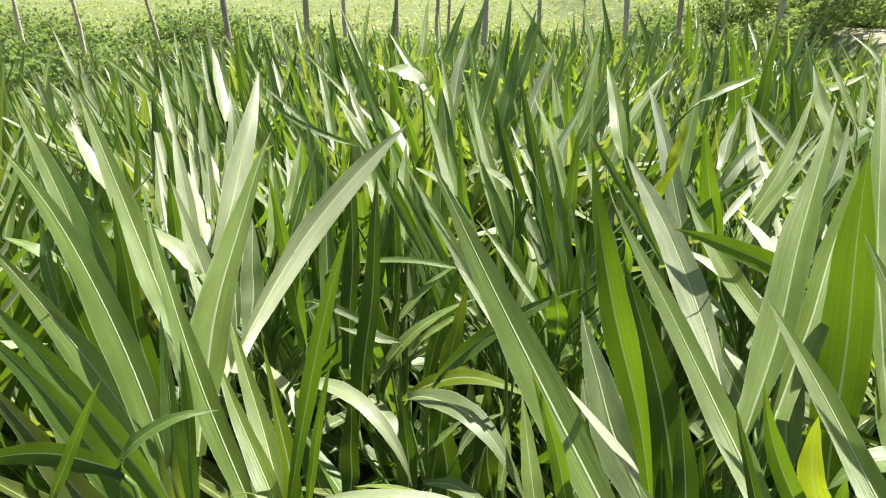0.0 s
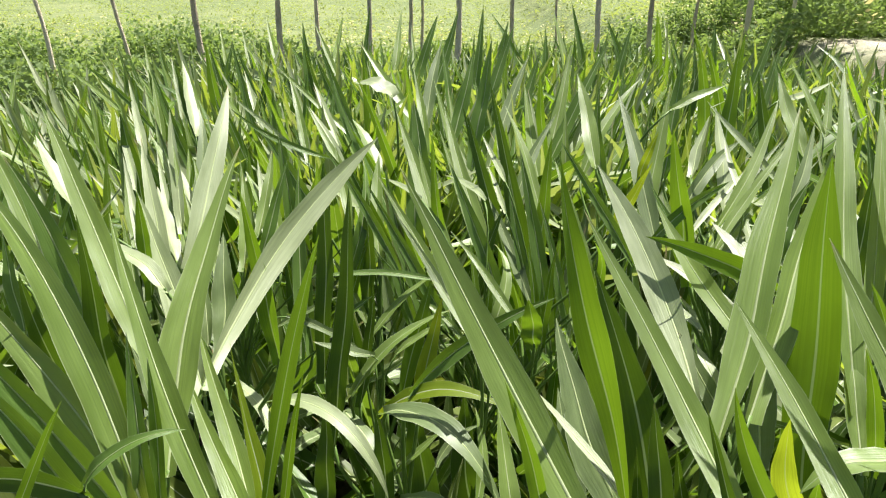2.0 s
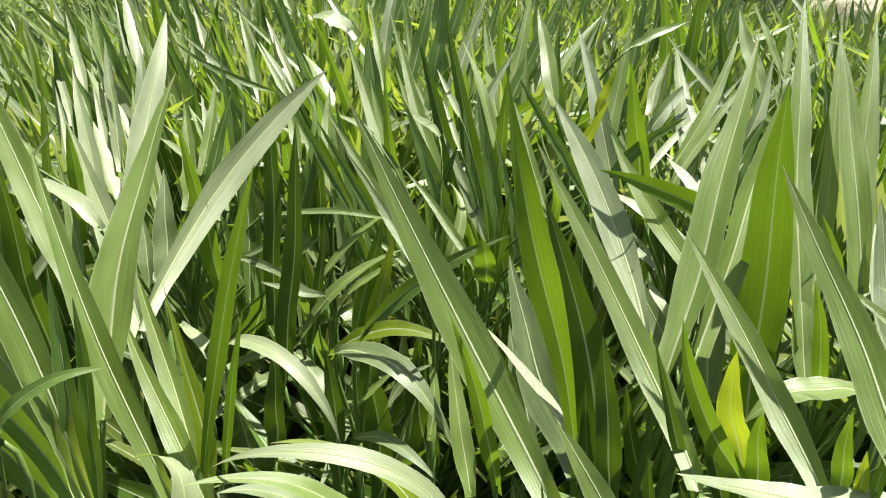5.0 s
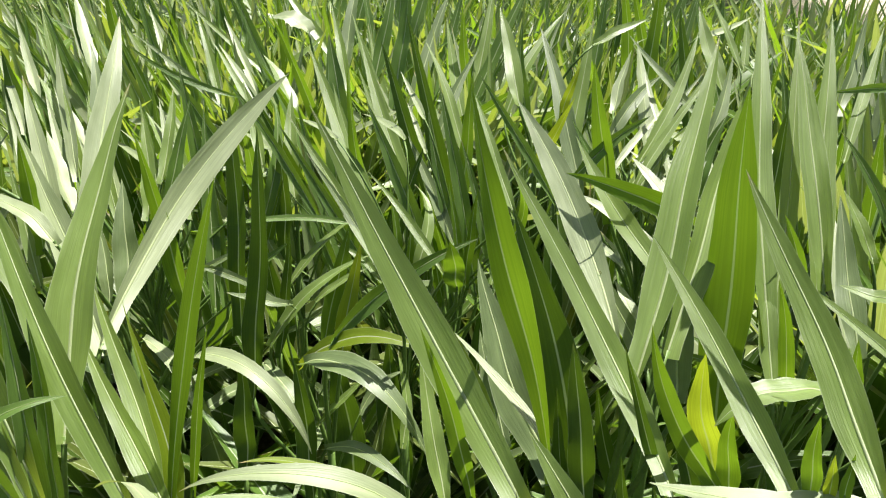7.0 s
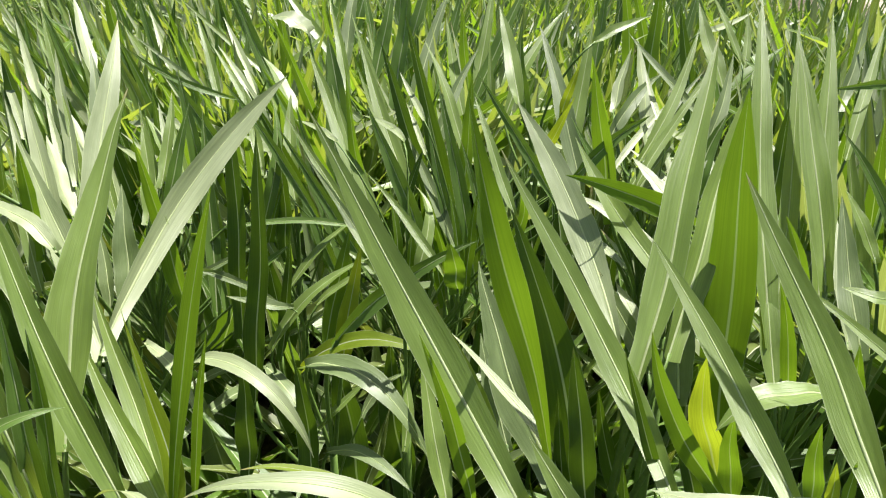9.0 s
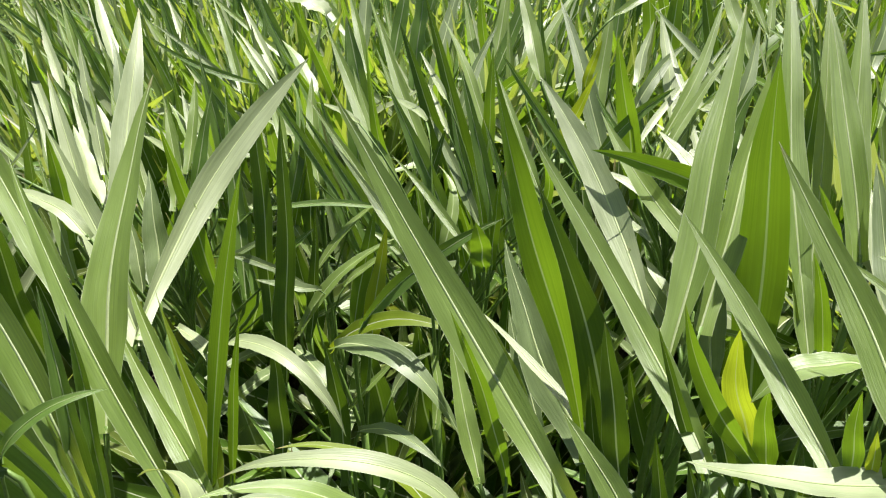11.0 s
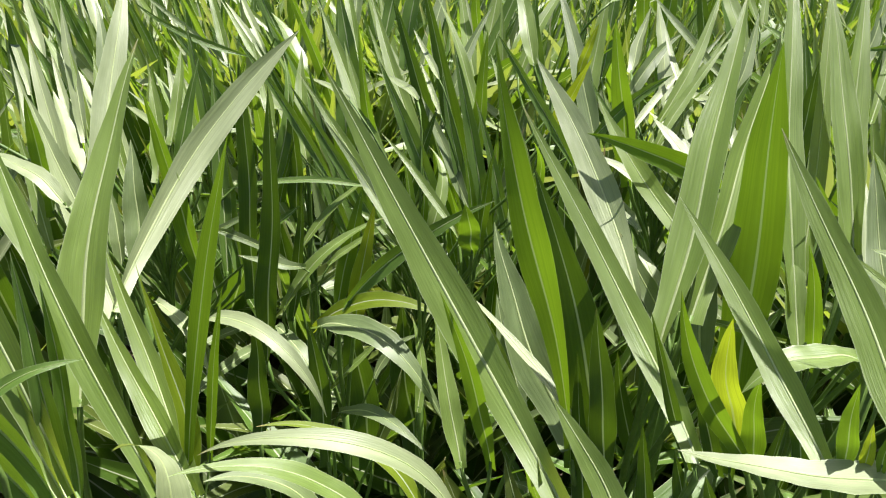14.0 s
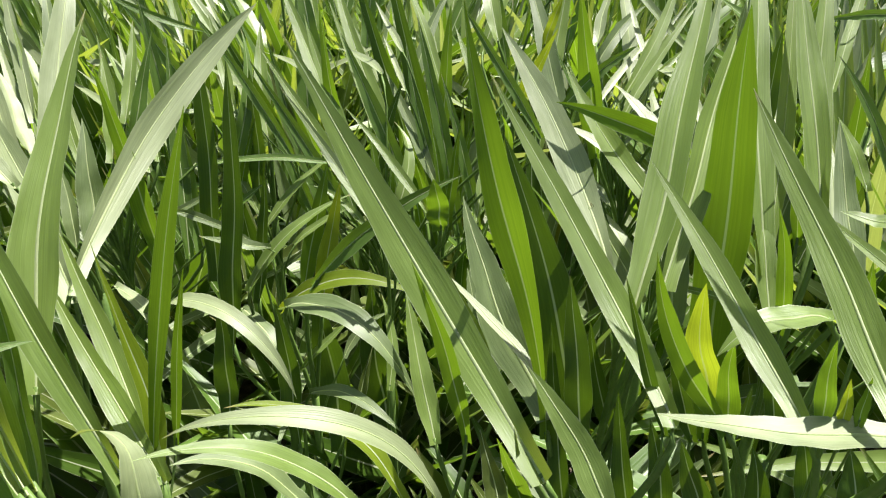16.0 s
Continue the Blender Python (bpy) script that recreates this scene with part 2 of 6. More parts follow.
def blade(rng, base, heading, rise, length, width, turn=0.0, droop=0.0, spin=0.0, fold=0.3, twist=None, cols=COLS_FINE, n=22, taper=1.45, ripple=0.10, foot=0.3, peak=0.3):
    """A sorghum leaf: it leaves its stem at base, heads off and bends over by droop degrees."""
    fine = 4
    s_all = (np.arange(n * fine) + 0.5) / (n * fine)
    a, e = np.radians(heading + turn * s_all), np.radians(rise - droop * s_all)
    way = np.stack([np.cos(e) * np.cos(a), np.cos(e) * np.sin(a), np.sin(e)], 1)
    line = np.vstack([[0, 0, 0], np.cumsum(way, 0) * length / (n * fine)])[::fine] + np.array(base)
    s = np.linspace(0, 1, n + 1)
    a, e = np.radians(heading + turn * s), np.radians(rise - droop * s)
    side = np.stack([-np.sin(a), np.cos(a), 0 * a], 1)
    up = np.stack([-np.sin(e) * np.cos(a), -np.sin(e) * np.sin(a), np.cos(e)], 1)
    if twist is None:
        twist = rng.uniform(-22, 22)
    w = np.radians(spin + twist * (s - 0.4))[:, None]
    across, out = side * np.cos(w) + up * np.sin(w), up * np.cos(w) - side * np.sin(w)
    grow = np.clip(s / peak, 0, 1)
    shape = (foot + (1 - foot) * grow * grow * (3 - 2 * grow)) * np.clip(1 - np.clip((s - peak - 0.03) / (0.97 - peak), 0, 1) ** taper, 0.012, 1)
    half = width * 0.5 * shape
    if n > 12:
        # no blade is quite even: its width and line waver a little
        p = rng.uniform(0, 6.28, 4)
        half = half * (1 + 0.05 * np.sin(s * 9 + p[0]) + 0.035 * np.sin(s * 21 + p[1]))
        line = line + across * (width * 0.07 * np.sin(s * 7 + p[2]) * np.clip(s * 3, 0, 1) * (1 - s))[:, None] \
            + out * (width * 0.10 * np.sin(s * 11 + p[3]) * np.clip(s * 3, 0, 1) * (1 - s))[:, None]
    phase, beats = rng.uniform(0, 6.28, 2), rng.uniform(3.0, 7.0)
    verts, uvs = [], []
    for c in cols:
        wav = ripple * np.sin(s * beats * 6.28 + phase[0 if c < 0 else 1]) * abs(c) ** 3 * np.clip(s * 4, 0, 1)
        # folded along the rib, flatter towards the tip, with a channel at the rib itself
        lift = (fold * (1.15 - 0.6 * s) + 0.8 * np.clip(1 - s / 0.14, 0, 1)) * (abs(c) ** 1.15) + wav
        flat = np.sqrt(np.clip(1 - (fold * 0.75) ** 2, 0.3, 1))
        verts.append(line + across * (half * c * flat)[:, None] + out * (half * lift)[:, None])
        uvs.append(np.stack([np.full(n + 1, 0.5 + 0.5 * c), s], 1))
    k = len(cols)
    verts = np.stack(verts, 1).reshape(-1, 3)
    uvs = np.stack(uvs, 1).reshape(-1, 2)
    i = (np.arange(n) * k)[:, None] + np.arange(k - 1)[None, :]
    faces = np.stack([i, i + 1, i + k + 1, i + k], -1).reshape(-1, 4)
    return verts, faces, uvs


def midrib(verts, width, cols=9, sides=6):
    """The raised rib along the middle of a blade, thinning out towards the tip."""
    rows = verts.reshape(-1, cols, 3)
    n = len(rows)
    mid = rows[:, cols // 2]
    across = rows[:, cols // 2 + 1] - rows[:, cols // 2 - 1]
    across = across / np.maximum(np.linalg.norm(across, axis=1), 1e-9)[:, None]
    along = np.gradient(mid, axis=0)
    out = np.cross(along, across)
    out = out / np.maximum(np.linalg.norm(out, axis=1), 1e-9)[:, None]
    s = np.linspace(0, 1, n)
    w = (0.052 * width * (1 - 0.85 * s))[:, None]
    h = (0.0011 * (1 - 0.8 * s))[:, None]
    ring = [mid + across * w * math.cos(q) + out * h * math.sin(q) for q in np.arange(sides) * 2 * math.pi / sides]
    v = np.stack(ring, 1).reshape(-1, 3)
    faces = [(i * sides + j, i * sides + (j + 1) % sides, (i + 1) * sides + (j + 1) % sides, (i + 1) * sides + j)
             for i in range(n - 1) for j in range(sides)]
    return v, faces


def tube(points, radii, sides=7):
    pts = [Vector(p) for p in points]
    verts, faces = [], []
    for i, p in enumerate(pts):
        t = (pts[min(i + 1, len(pts) - 1)] - pts[max(i - 1, 0)]).normalized()
        x = t.orthogonal().normalized() if abs(t.z) < 0.9 else (Vector((1, 0, 0)) - t * t.x).normalized()
        y = t.cross(x)
        for j in range(sides):
            q = 2 * math.pi * j / sides
            verts.append(p + (x * math.cos(q) + y * math.sin(q)) * radii[i])
    for i in range(len(pts) - 1):
        for j in range(sides):
            b, c = i * sides + j, i * sides + (j + 1) % sides
            faces.append((b, c, c + sides, b + sides))
    faces.append(tuple(range(sides))[::-1])
    faces.append(tuple((len(pts) - 1) * sides + j for j in range(sides)))
    return np.array([tuple(v) for v in verts]), faces


def stem_line(foot, top, way, n=8):
    """From the ground up to a leaf's base, ending along the leaf's way."""
    foot, top, way = Vector(foot), Vector(top), Vector(way)
    reach = (top - foot).length
    b, c = foot + Vector((0, 0, reach * 0.4)), top - way * reach * 0.22
    pts = []
    for i in range(n + 1):
        s = i / n
        pts.append(foot * (1 - s) ** 3 + b * 3 * s * (1 - s) ** 2 + c * 3 * s * s * (1 - s) + top * s ** 3)
    return pts


PLANT_LABEL = "leafy green sorghum plant with long pointed blades"
hero_rng = np.random.RandomState(5)


def plant(x, y, leaves):
    """One crop plant on the soil at x, y: a stem, and on it a sheath and a blade for each leaf."""
    root = tagged(new("sorghum_plant"), PLANT_LABEL, "crop plant", "sorghum plants of the field", "")
    root.location = (x, y, 0)
    root.empty_display_size = 0.1
    top = max(0.25, max(leaf["base"][2] for leaf in leaves) - 0.24)
    v, f = tube([(0, 0, -0.02), (0.004, 0.003, top * 0.35), (-0.003, 0.004, top * 0.7), (0, 0, top)], [0.011, 0.010, 0.009, 0.007], 8)
    part("stem", mesh_of("stem", v, f, STEM), root)
    for leaf in leaves:
        leaf = dict(leaf)
        tone = leaf.pop("tone")
        v, f, uv = blade(hero_rng, taper=1.8, ripple=0.05, **{"foot": 0.5, **leaf})
        ob = part("leaf", mesh_of("leaf", v, f, LEAF[tone], uv), root, WORDS[tone])
        if tone not in ("young", "lime", "dark"):
            rv, rf = midrib(v, leaf["width"])
            part("midrib", mesh_of("midrib", rv, rf, RIB), ob, "pale raised midrib")
        a, e = radians(leaf["heading"]), radians(leaf["rise"])
        way = Vector((math.cos(e) * math.cos(a), math.cos(e) * math.sin(a), math.sin(e)))
        b = Vector(leaf["base"])
        low = Vector((0, 0, max(0.05, min(top, b.z - 0.22 - 0.5 * math.hypot(b.x, b.y)))))
        r = min(0.004, leaf["width"] * 0.12)
        v, f = tube(stem_line(low, b + way * 0.01, way, 6), [r * (1.2 - 0.05 * i) for i in range(7)], 6)
        part("sheath", mesh_of("sheath", v, f, STEM), root)
    return root


# ---- ground ----
def smooth_step(v, lo, hi):
    q = min(1.0, max(0.0, (v - lo) / (hi - lo)))
    return q * q * (3 - 2 * q)


def ground_height(x, y):
    bank = 0.95 * smooth_step(x, 4.5, 6.4) * smooth_step(y, 6.2, 9.0)
    slope = 4.5 * smooth_step(y, 14, 90)
    ripple = 0.05 * noise.noise((x * 0.7, y * 0.7, 0)) + 0.05 * smooth_step(x, 5.0, 6.0) * noise.noise((x * 3.1, y * 3.1, 5)) + 0.25 * smooth_step(y, 12, 30) * noise.noise((x * 0.12, y * 0.12, 3))
    return bank + slope + ripple


def build_ground():
    xs = np.concatenate([np.linspace(-260, -22, 12), np.linspace(-20, 20, 61), np.linspace(22, 260, 12)])
    ys = np.concatenate([np.linspace(-260, -6, 8), np.linspace(-4, 30, 52), np.linspace(34, 400, 22)])
    verts = [(x, y, ground_height(x, y)) for y in ys for x in xs]
    k = len(xs)
    faces = [(j * k + i, j * k + i + 1, (j + 1) * k + i + 1, (j + 1) * k + i) for j in range(len(ys) - 1) for i in range(k - 1)]
    tagged(new("ground", mesh_of("ground", verts, faces, GROUND)), "brown soil under the crop, rough green meadow beyond", "ground", "", "structure")


build_ground()

# ---- the plants in front ----
plant(-0.38, 0.81, [
    dict(base=(0.033, -0.010, 0.978), heading=94.1, rise=46.1, length=0.556, width=0.063, turn=-20.5, droop=5.4, spin=-4, fold=0.30, tone="pale"),
    dict(base=(-0.017, 0.013, 1.008), heading=133.5, rise=71.3, length=0.336, width=0.046, turn=-16.4, droop=-4.6, spin=-46, fold=0.30, tone="dark"),
    dict(base=(0.018, 0.035, 1.012), heading=116.8, rise=43.4, length=0.157, width=0.022, turn=16.6, droop=11.9, spin=-31, fold=0.20, tone="grey"),
    dict(base=(-0.038, -0.024, 0.997), heading=132.7, rise=47.3, length=0.300, width=0.042, turn=47.2, droop=-42.0, spin=-64, fold=0.30, tone="dark"),
])
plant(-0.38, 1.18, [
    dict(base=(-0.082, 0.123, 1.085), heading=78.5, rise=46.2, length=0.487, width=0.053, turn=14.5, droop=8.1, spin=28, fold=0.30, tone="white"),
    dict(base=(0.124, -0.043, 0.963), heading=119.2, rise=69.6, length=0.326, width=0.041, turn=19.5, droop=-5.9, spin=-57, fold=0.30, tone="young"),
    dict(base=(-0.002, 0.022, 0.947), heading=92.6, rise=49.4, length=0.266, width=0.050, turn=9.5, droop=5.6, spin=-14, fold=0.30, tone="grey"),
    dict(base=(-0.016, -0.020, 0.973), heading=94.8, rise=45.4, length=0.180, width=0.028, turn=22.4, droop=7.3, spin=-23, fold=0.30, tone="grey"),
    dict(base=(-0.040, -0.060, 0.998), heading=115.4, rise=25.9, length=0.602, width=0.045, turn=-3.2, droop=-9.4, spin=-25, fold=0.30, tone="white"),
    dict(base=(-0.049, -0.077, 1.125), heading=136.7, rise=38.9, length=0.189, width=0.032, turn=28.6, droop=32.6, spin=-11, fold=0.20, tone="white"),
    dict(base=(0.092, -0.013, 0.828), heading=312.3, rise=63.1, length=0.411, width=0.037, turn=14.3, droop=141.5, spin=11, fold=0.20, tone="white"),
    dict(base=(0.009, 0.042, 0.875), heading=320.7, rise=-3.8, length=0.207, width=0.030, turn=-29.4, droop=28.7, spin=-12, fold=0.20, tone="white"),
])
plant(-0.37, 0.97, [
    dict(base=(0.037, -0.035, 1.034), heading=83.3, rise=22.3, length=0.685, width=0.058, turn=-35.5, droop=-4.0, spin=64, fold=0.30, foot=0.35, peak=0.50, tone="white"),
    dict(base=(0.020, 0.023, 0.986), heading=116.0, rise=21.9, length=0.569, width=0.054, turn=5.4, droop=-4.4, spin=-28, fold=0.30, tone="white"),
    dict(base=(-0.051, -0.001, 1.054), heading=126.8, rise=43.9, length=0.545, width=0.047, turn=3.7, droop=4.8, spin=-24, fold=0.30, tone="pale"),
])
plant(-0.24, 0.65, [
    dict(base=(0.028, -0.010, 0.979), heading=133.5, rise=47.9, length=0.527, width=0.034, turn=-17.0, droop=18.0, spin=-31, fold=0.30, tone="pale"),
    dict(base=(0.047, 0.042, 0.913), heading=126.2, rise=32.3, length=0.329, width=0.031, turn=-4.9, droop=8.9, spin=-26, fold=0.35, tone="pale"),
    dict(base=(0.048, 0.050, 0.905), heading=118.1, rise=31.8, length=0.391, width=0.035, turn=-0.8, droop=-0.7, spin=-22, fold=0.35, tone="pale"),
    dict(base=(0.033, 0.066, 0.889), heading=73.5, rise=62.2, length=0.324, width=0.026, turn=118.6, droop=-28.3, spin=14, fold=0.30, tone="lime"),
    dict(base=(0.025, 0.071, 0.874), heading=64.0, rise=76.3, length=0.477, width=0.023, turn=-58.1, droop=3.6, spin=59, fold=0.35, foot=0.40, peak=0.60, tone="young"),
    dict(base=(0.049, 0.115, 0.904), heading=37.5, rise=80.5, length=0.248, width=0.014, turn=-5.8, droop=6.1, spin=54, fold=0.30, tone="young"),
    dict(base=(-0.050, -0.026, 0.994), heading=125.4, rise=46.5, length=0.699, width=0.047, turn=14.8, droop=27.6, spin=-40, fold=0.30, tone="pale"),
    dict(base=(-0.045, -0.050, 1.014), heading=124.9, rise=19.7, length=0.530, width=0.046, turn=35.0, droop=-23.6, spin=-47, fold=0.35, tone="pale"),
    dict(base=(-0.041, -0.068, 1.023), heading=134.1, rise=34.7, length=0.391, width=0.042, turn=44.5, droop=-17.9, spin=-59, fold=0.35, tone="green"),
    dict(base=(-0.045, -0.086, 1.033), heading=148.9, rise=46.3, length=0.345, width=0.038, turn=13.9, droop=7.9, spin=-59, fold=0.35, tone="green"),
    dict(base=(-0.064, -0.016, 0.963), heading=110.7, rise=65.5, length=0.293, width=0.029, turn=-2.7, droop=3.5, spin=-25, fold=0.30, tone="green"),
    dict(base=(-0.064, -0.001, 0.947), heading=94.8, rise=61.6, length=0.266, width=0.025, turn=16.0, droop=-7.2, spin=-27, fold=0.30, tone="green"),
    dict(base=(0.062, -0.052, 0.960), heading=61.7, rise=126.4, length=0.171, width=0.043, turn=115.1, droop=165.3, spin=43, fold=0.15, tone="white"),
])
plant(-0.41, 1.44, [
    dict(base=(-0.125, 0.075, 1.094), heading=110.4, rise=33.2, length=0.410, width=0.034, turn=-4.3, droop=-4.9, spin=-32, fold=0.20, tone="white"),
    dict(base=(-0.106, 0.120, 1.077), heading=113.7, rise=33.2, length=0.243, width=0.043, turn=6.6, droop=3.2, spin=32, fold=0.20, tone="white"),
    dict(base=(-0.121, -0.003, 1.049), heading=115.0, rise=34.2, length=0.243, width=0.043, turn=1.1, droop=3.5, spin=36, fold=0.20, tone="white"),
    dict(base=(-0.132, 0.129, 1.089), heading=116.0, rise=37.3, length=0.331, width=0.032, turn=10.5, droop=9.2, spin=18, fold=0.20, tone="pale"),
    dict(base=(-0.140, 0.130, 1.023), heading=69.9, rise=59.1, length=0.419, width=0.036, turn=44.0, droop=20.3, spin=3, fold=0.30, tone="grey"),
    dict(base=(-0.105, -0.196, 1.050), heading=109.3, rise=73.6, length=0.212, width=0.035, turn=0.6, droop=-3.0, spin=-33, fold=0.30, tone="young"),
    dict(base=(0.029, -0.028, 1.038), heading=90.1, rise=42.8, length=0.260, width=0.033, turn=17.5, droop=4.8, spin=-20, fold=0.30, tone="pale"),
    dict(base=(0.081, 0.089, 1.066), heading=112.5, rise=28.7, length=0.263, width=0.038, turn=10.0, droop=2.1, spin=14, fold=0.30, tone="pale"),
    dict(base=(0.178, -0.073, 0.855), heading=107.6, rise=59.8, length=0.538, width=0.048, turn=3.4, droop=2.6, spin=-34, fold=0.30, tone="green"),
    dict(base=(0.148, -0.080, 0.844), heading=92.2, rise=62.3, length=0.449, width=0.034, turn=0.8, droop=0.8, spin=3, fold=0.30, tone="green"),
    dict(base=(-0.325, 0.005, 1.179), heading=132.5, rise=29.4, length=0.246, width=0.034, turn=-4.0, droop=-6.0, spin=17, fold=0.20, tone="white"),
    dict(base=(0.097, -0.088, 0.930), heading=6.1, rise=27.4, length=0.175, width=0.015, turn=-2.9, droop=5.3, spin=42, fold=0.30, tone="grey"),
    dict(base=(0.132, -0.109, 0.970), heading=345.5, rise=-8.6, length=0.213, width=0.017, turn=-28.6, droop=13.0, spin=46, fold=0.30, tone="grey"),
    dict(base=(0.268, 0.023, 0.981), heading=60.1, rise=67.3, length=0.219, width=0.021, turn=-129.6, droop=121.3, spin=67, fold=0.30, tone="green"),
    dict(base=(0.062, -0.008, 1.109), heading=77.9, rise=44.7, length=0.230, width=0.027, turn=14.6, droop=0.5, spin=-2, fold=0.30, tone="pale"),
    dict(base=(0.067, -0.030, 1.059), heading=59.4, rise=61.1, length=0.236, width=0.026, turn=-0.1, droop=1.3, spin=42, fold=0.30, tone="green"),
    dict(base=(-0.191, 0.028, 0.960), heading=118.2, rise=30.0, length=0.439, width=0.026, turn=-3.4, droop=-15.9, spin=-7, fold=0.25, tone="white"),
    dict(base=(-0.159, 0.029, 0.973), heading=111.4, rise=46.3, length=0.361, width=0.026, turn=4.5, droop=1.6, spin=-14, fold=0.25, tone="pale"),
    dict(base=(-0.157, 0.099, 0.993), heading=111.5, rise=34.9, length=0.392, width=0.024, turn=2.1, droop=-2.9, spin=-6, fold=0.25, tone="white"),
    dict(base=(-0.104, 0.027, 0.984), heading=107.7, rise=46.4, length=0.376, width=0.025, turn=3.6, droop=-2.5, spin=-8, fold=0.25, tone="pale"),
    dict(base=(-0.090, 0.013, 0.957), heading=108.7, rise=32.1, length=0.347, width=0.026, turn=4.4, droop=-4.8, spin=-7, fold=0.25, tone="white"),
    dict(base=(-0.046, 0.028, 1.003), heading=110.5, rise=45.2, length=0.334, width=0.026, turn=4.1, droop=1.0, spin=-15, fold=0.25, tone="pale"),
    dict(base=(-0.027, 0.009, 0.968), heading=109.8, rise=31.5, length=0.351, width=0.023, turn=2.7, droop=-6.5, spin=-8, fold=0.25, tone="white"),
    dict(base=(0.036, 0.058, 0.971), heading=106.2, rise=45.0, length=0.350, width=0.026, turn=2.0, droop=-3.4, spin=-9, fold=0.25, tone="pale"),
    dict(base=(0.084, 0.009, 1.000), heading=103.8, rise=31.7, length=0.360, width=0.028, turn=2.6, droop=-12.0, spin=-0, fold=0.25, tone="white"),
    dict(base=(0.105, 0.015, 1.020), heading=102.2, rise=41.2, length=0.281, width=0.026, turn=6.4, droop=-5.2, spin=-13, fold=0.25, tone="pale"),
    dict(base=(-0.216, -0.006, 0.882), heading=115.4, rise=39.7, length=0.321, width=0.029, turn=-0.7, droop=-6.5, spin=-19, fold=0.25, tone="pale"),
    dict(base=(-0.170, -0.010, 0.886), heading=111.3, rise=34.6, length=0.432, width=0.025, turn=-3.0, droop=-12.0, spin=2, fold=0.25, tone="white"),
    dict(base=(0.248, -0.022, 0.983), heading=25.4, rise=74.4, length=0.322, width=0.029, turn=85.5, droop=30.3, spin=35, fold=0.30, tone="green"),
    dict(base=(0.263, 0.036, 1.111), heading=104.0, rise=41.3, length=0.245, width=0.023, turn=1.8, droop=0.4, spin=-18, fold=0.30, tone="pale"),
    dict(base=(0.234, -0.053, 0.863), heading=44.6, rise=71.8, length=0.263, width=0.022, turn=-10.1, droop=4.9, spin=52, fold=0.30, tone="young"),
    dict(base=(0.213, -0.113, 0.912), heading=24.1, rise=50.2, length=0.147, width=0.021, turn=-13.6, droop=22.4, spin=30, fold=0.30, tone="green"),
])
plant(-0.78, 1.88, [
    dict(base=(-0.016, 0.083, 1.011), heading=127.3, rise=71.5, length=0.301, width=0.061, turn=-0.6, droop=5.2, spin=-51, fold=0.30, tone="dark"),
    dict(base=(0.004, -0.074, 0.952), heading=110.4, rise=42.7, length=0.391, width=0.029, turn=6.3, droop=-2.5, spin=-16, fold=0.25, tone="pale"),
    dict(base=(0.009, -0.021, 1.108), heading=113.5, rise=28.1, length=0.374, width=0.023, turn=6.7, droop=-0.2, spin=-17, fold=0.25, tone="white"),
])
plant(-0.77, 2.41, [
    dict(base=(0.003, -0.000, 1.153), heading=107.7, rise=28.7, length=0.437, width=0.048, turn=5.0, droop=-6.0, spin=29, fold=0.20, tone="white"),
])
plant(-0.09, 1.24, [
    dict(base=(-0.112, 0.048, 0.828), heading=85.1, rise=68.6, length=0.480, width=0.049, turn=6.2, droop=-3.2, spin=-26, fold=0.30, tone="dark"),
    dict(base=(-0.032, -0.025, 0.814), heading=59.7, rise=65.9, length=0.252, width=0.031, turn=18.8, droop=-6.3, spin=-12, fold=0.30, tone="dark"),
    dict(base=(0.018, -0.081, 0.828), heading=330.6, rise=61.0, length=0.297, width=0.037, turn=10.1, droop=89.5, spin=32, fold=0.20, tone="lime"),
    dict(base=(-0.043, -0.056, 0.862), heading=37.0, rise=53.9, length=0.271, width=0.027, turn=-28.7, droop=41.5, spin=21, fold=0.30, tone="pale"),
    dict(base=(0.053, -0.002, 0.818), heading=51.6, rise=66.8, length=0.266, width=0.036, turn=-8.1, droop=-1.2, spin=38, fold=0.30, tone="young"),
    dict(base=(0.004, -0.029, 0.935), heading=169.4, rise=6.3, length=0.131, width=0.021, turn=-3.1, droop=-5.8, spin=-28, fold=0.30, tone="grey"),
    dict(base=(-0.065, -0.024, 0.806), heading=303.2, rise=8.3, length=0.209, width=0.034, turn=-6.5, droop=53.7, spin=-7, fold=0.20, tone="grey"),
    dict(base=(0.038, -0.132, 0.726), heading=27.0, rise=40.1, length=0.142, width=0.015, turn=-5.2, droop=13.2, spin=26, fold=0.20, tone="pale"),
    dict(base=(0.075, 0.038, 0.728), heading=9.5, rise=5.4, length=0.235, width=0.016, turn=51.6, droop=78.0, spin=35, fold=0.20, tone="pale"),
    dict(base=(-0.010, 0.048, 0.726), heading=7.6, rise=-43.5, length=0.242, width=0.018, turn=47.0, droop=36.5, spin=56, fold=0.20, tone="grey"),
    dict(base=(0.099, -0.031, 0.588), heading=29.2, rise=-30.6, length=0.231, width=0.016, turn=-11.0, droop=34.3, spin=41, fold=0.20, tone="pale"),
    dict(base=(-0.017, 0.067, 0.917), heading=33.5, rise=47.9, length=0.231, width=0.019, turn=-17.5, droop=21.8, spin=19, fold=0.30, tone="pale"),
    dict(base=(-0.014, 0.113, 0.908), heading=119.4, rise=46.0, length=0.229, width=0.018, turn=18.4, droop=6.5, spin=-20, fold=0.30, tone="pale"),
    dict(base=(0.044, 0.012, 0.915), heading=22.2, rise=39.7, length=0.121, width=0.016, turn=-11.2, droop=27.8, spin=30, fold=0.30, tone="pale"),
])
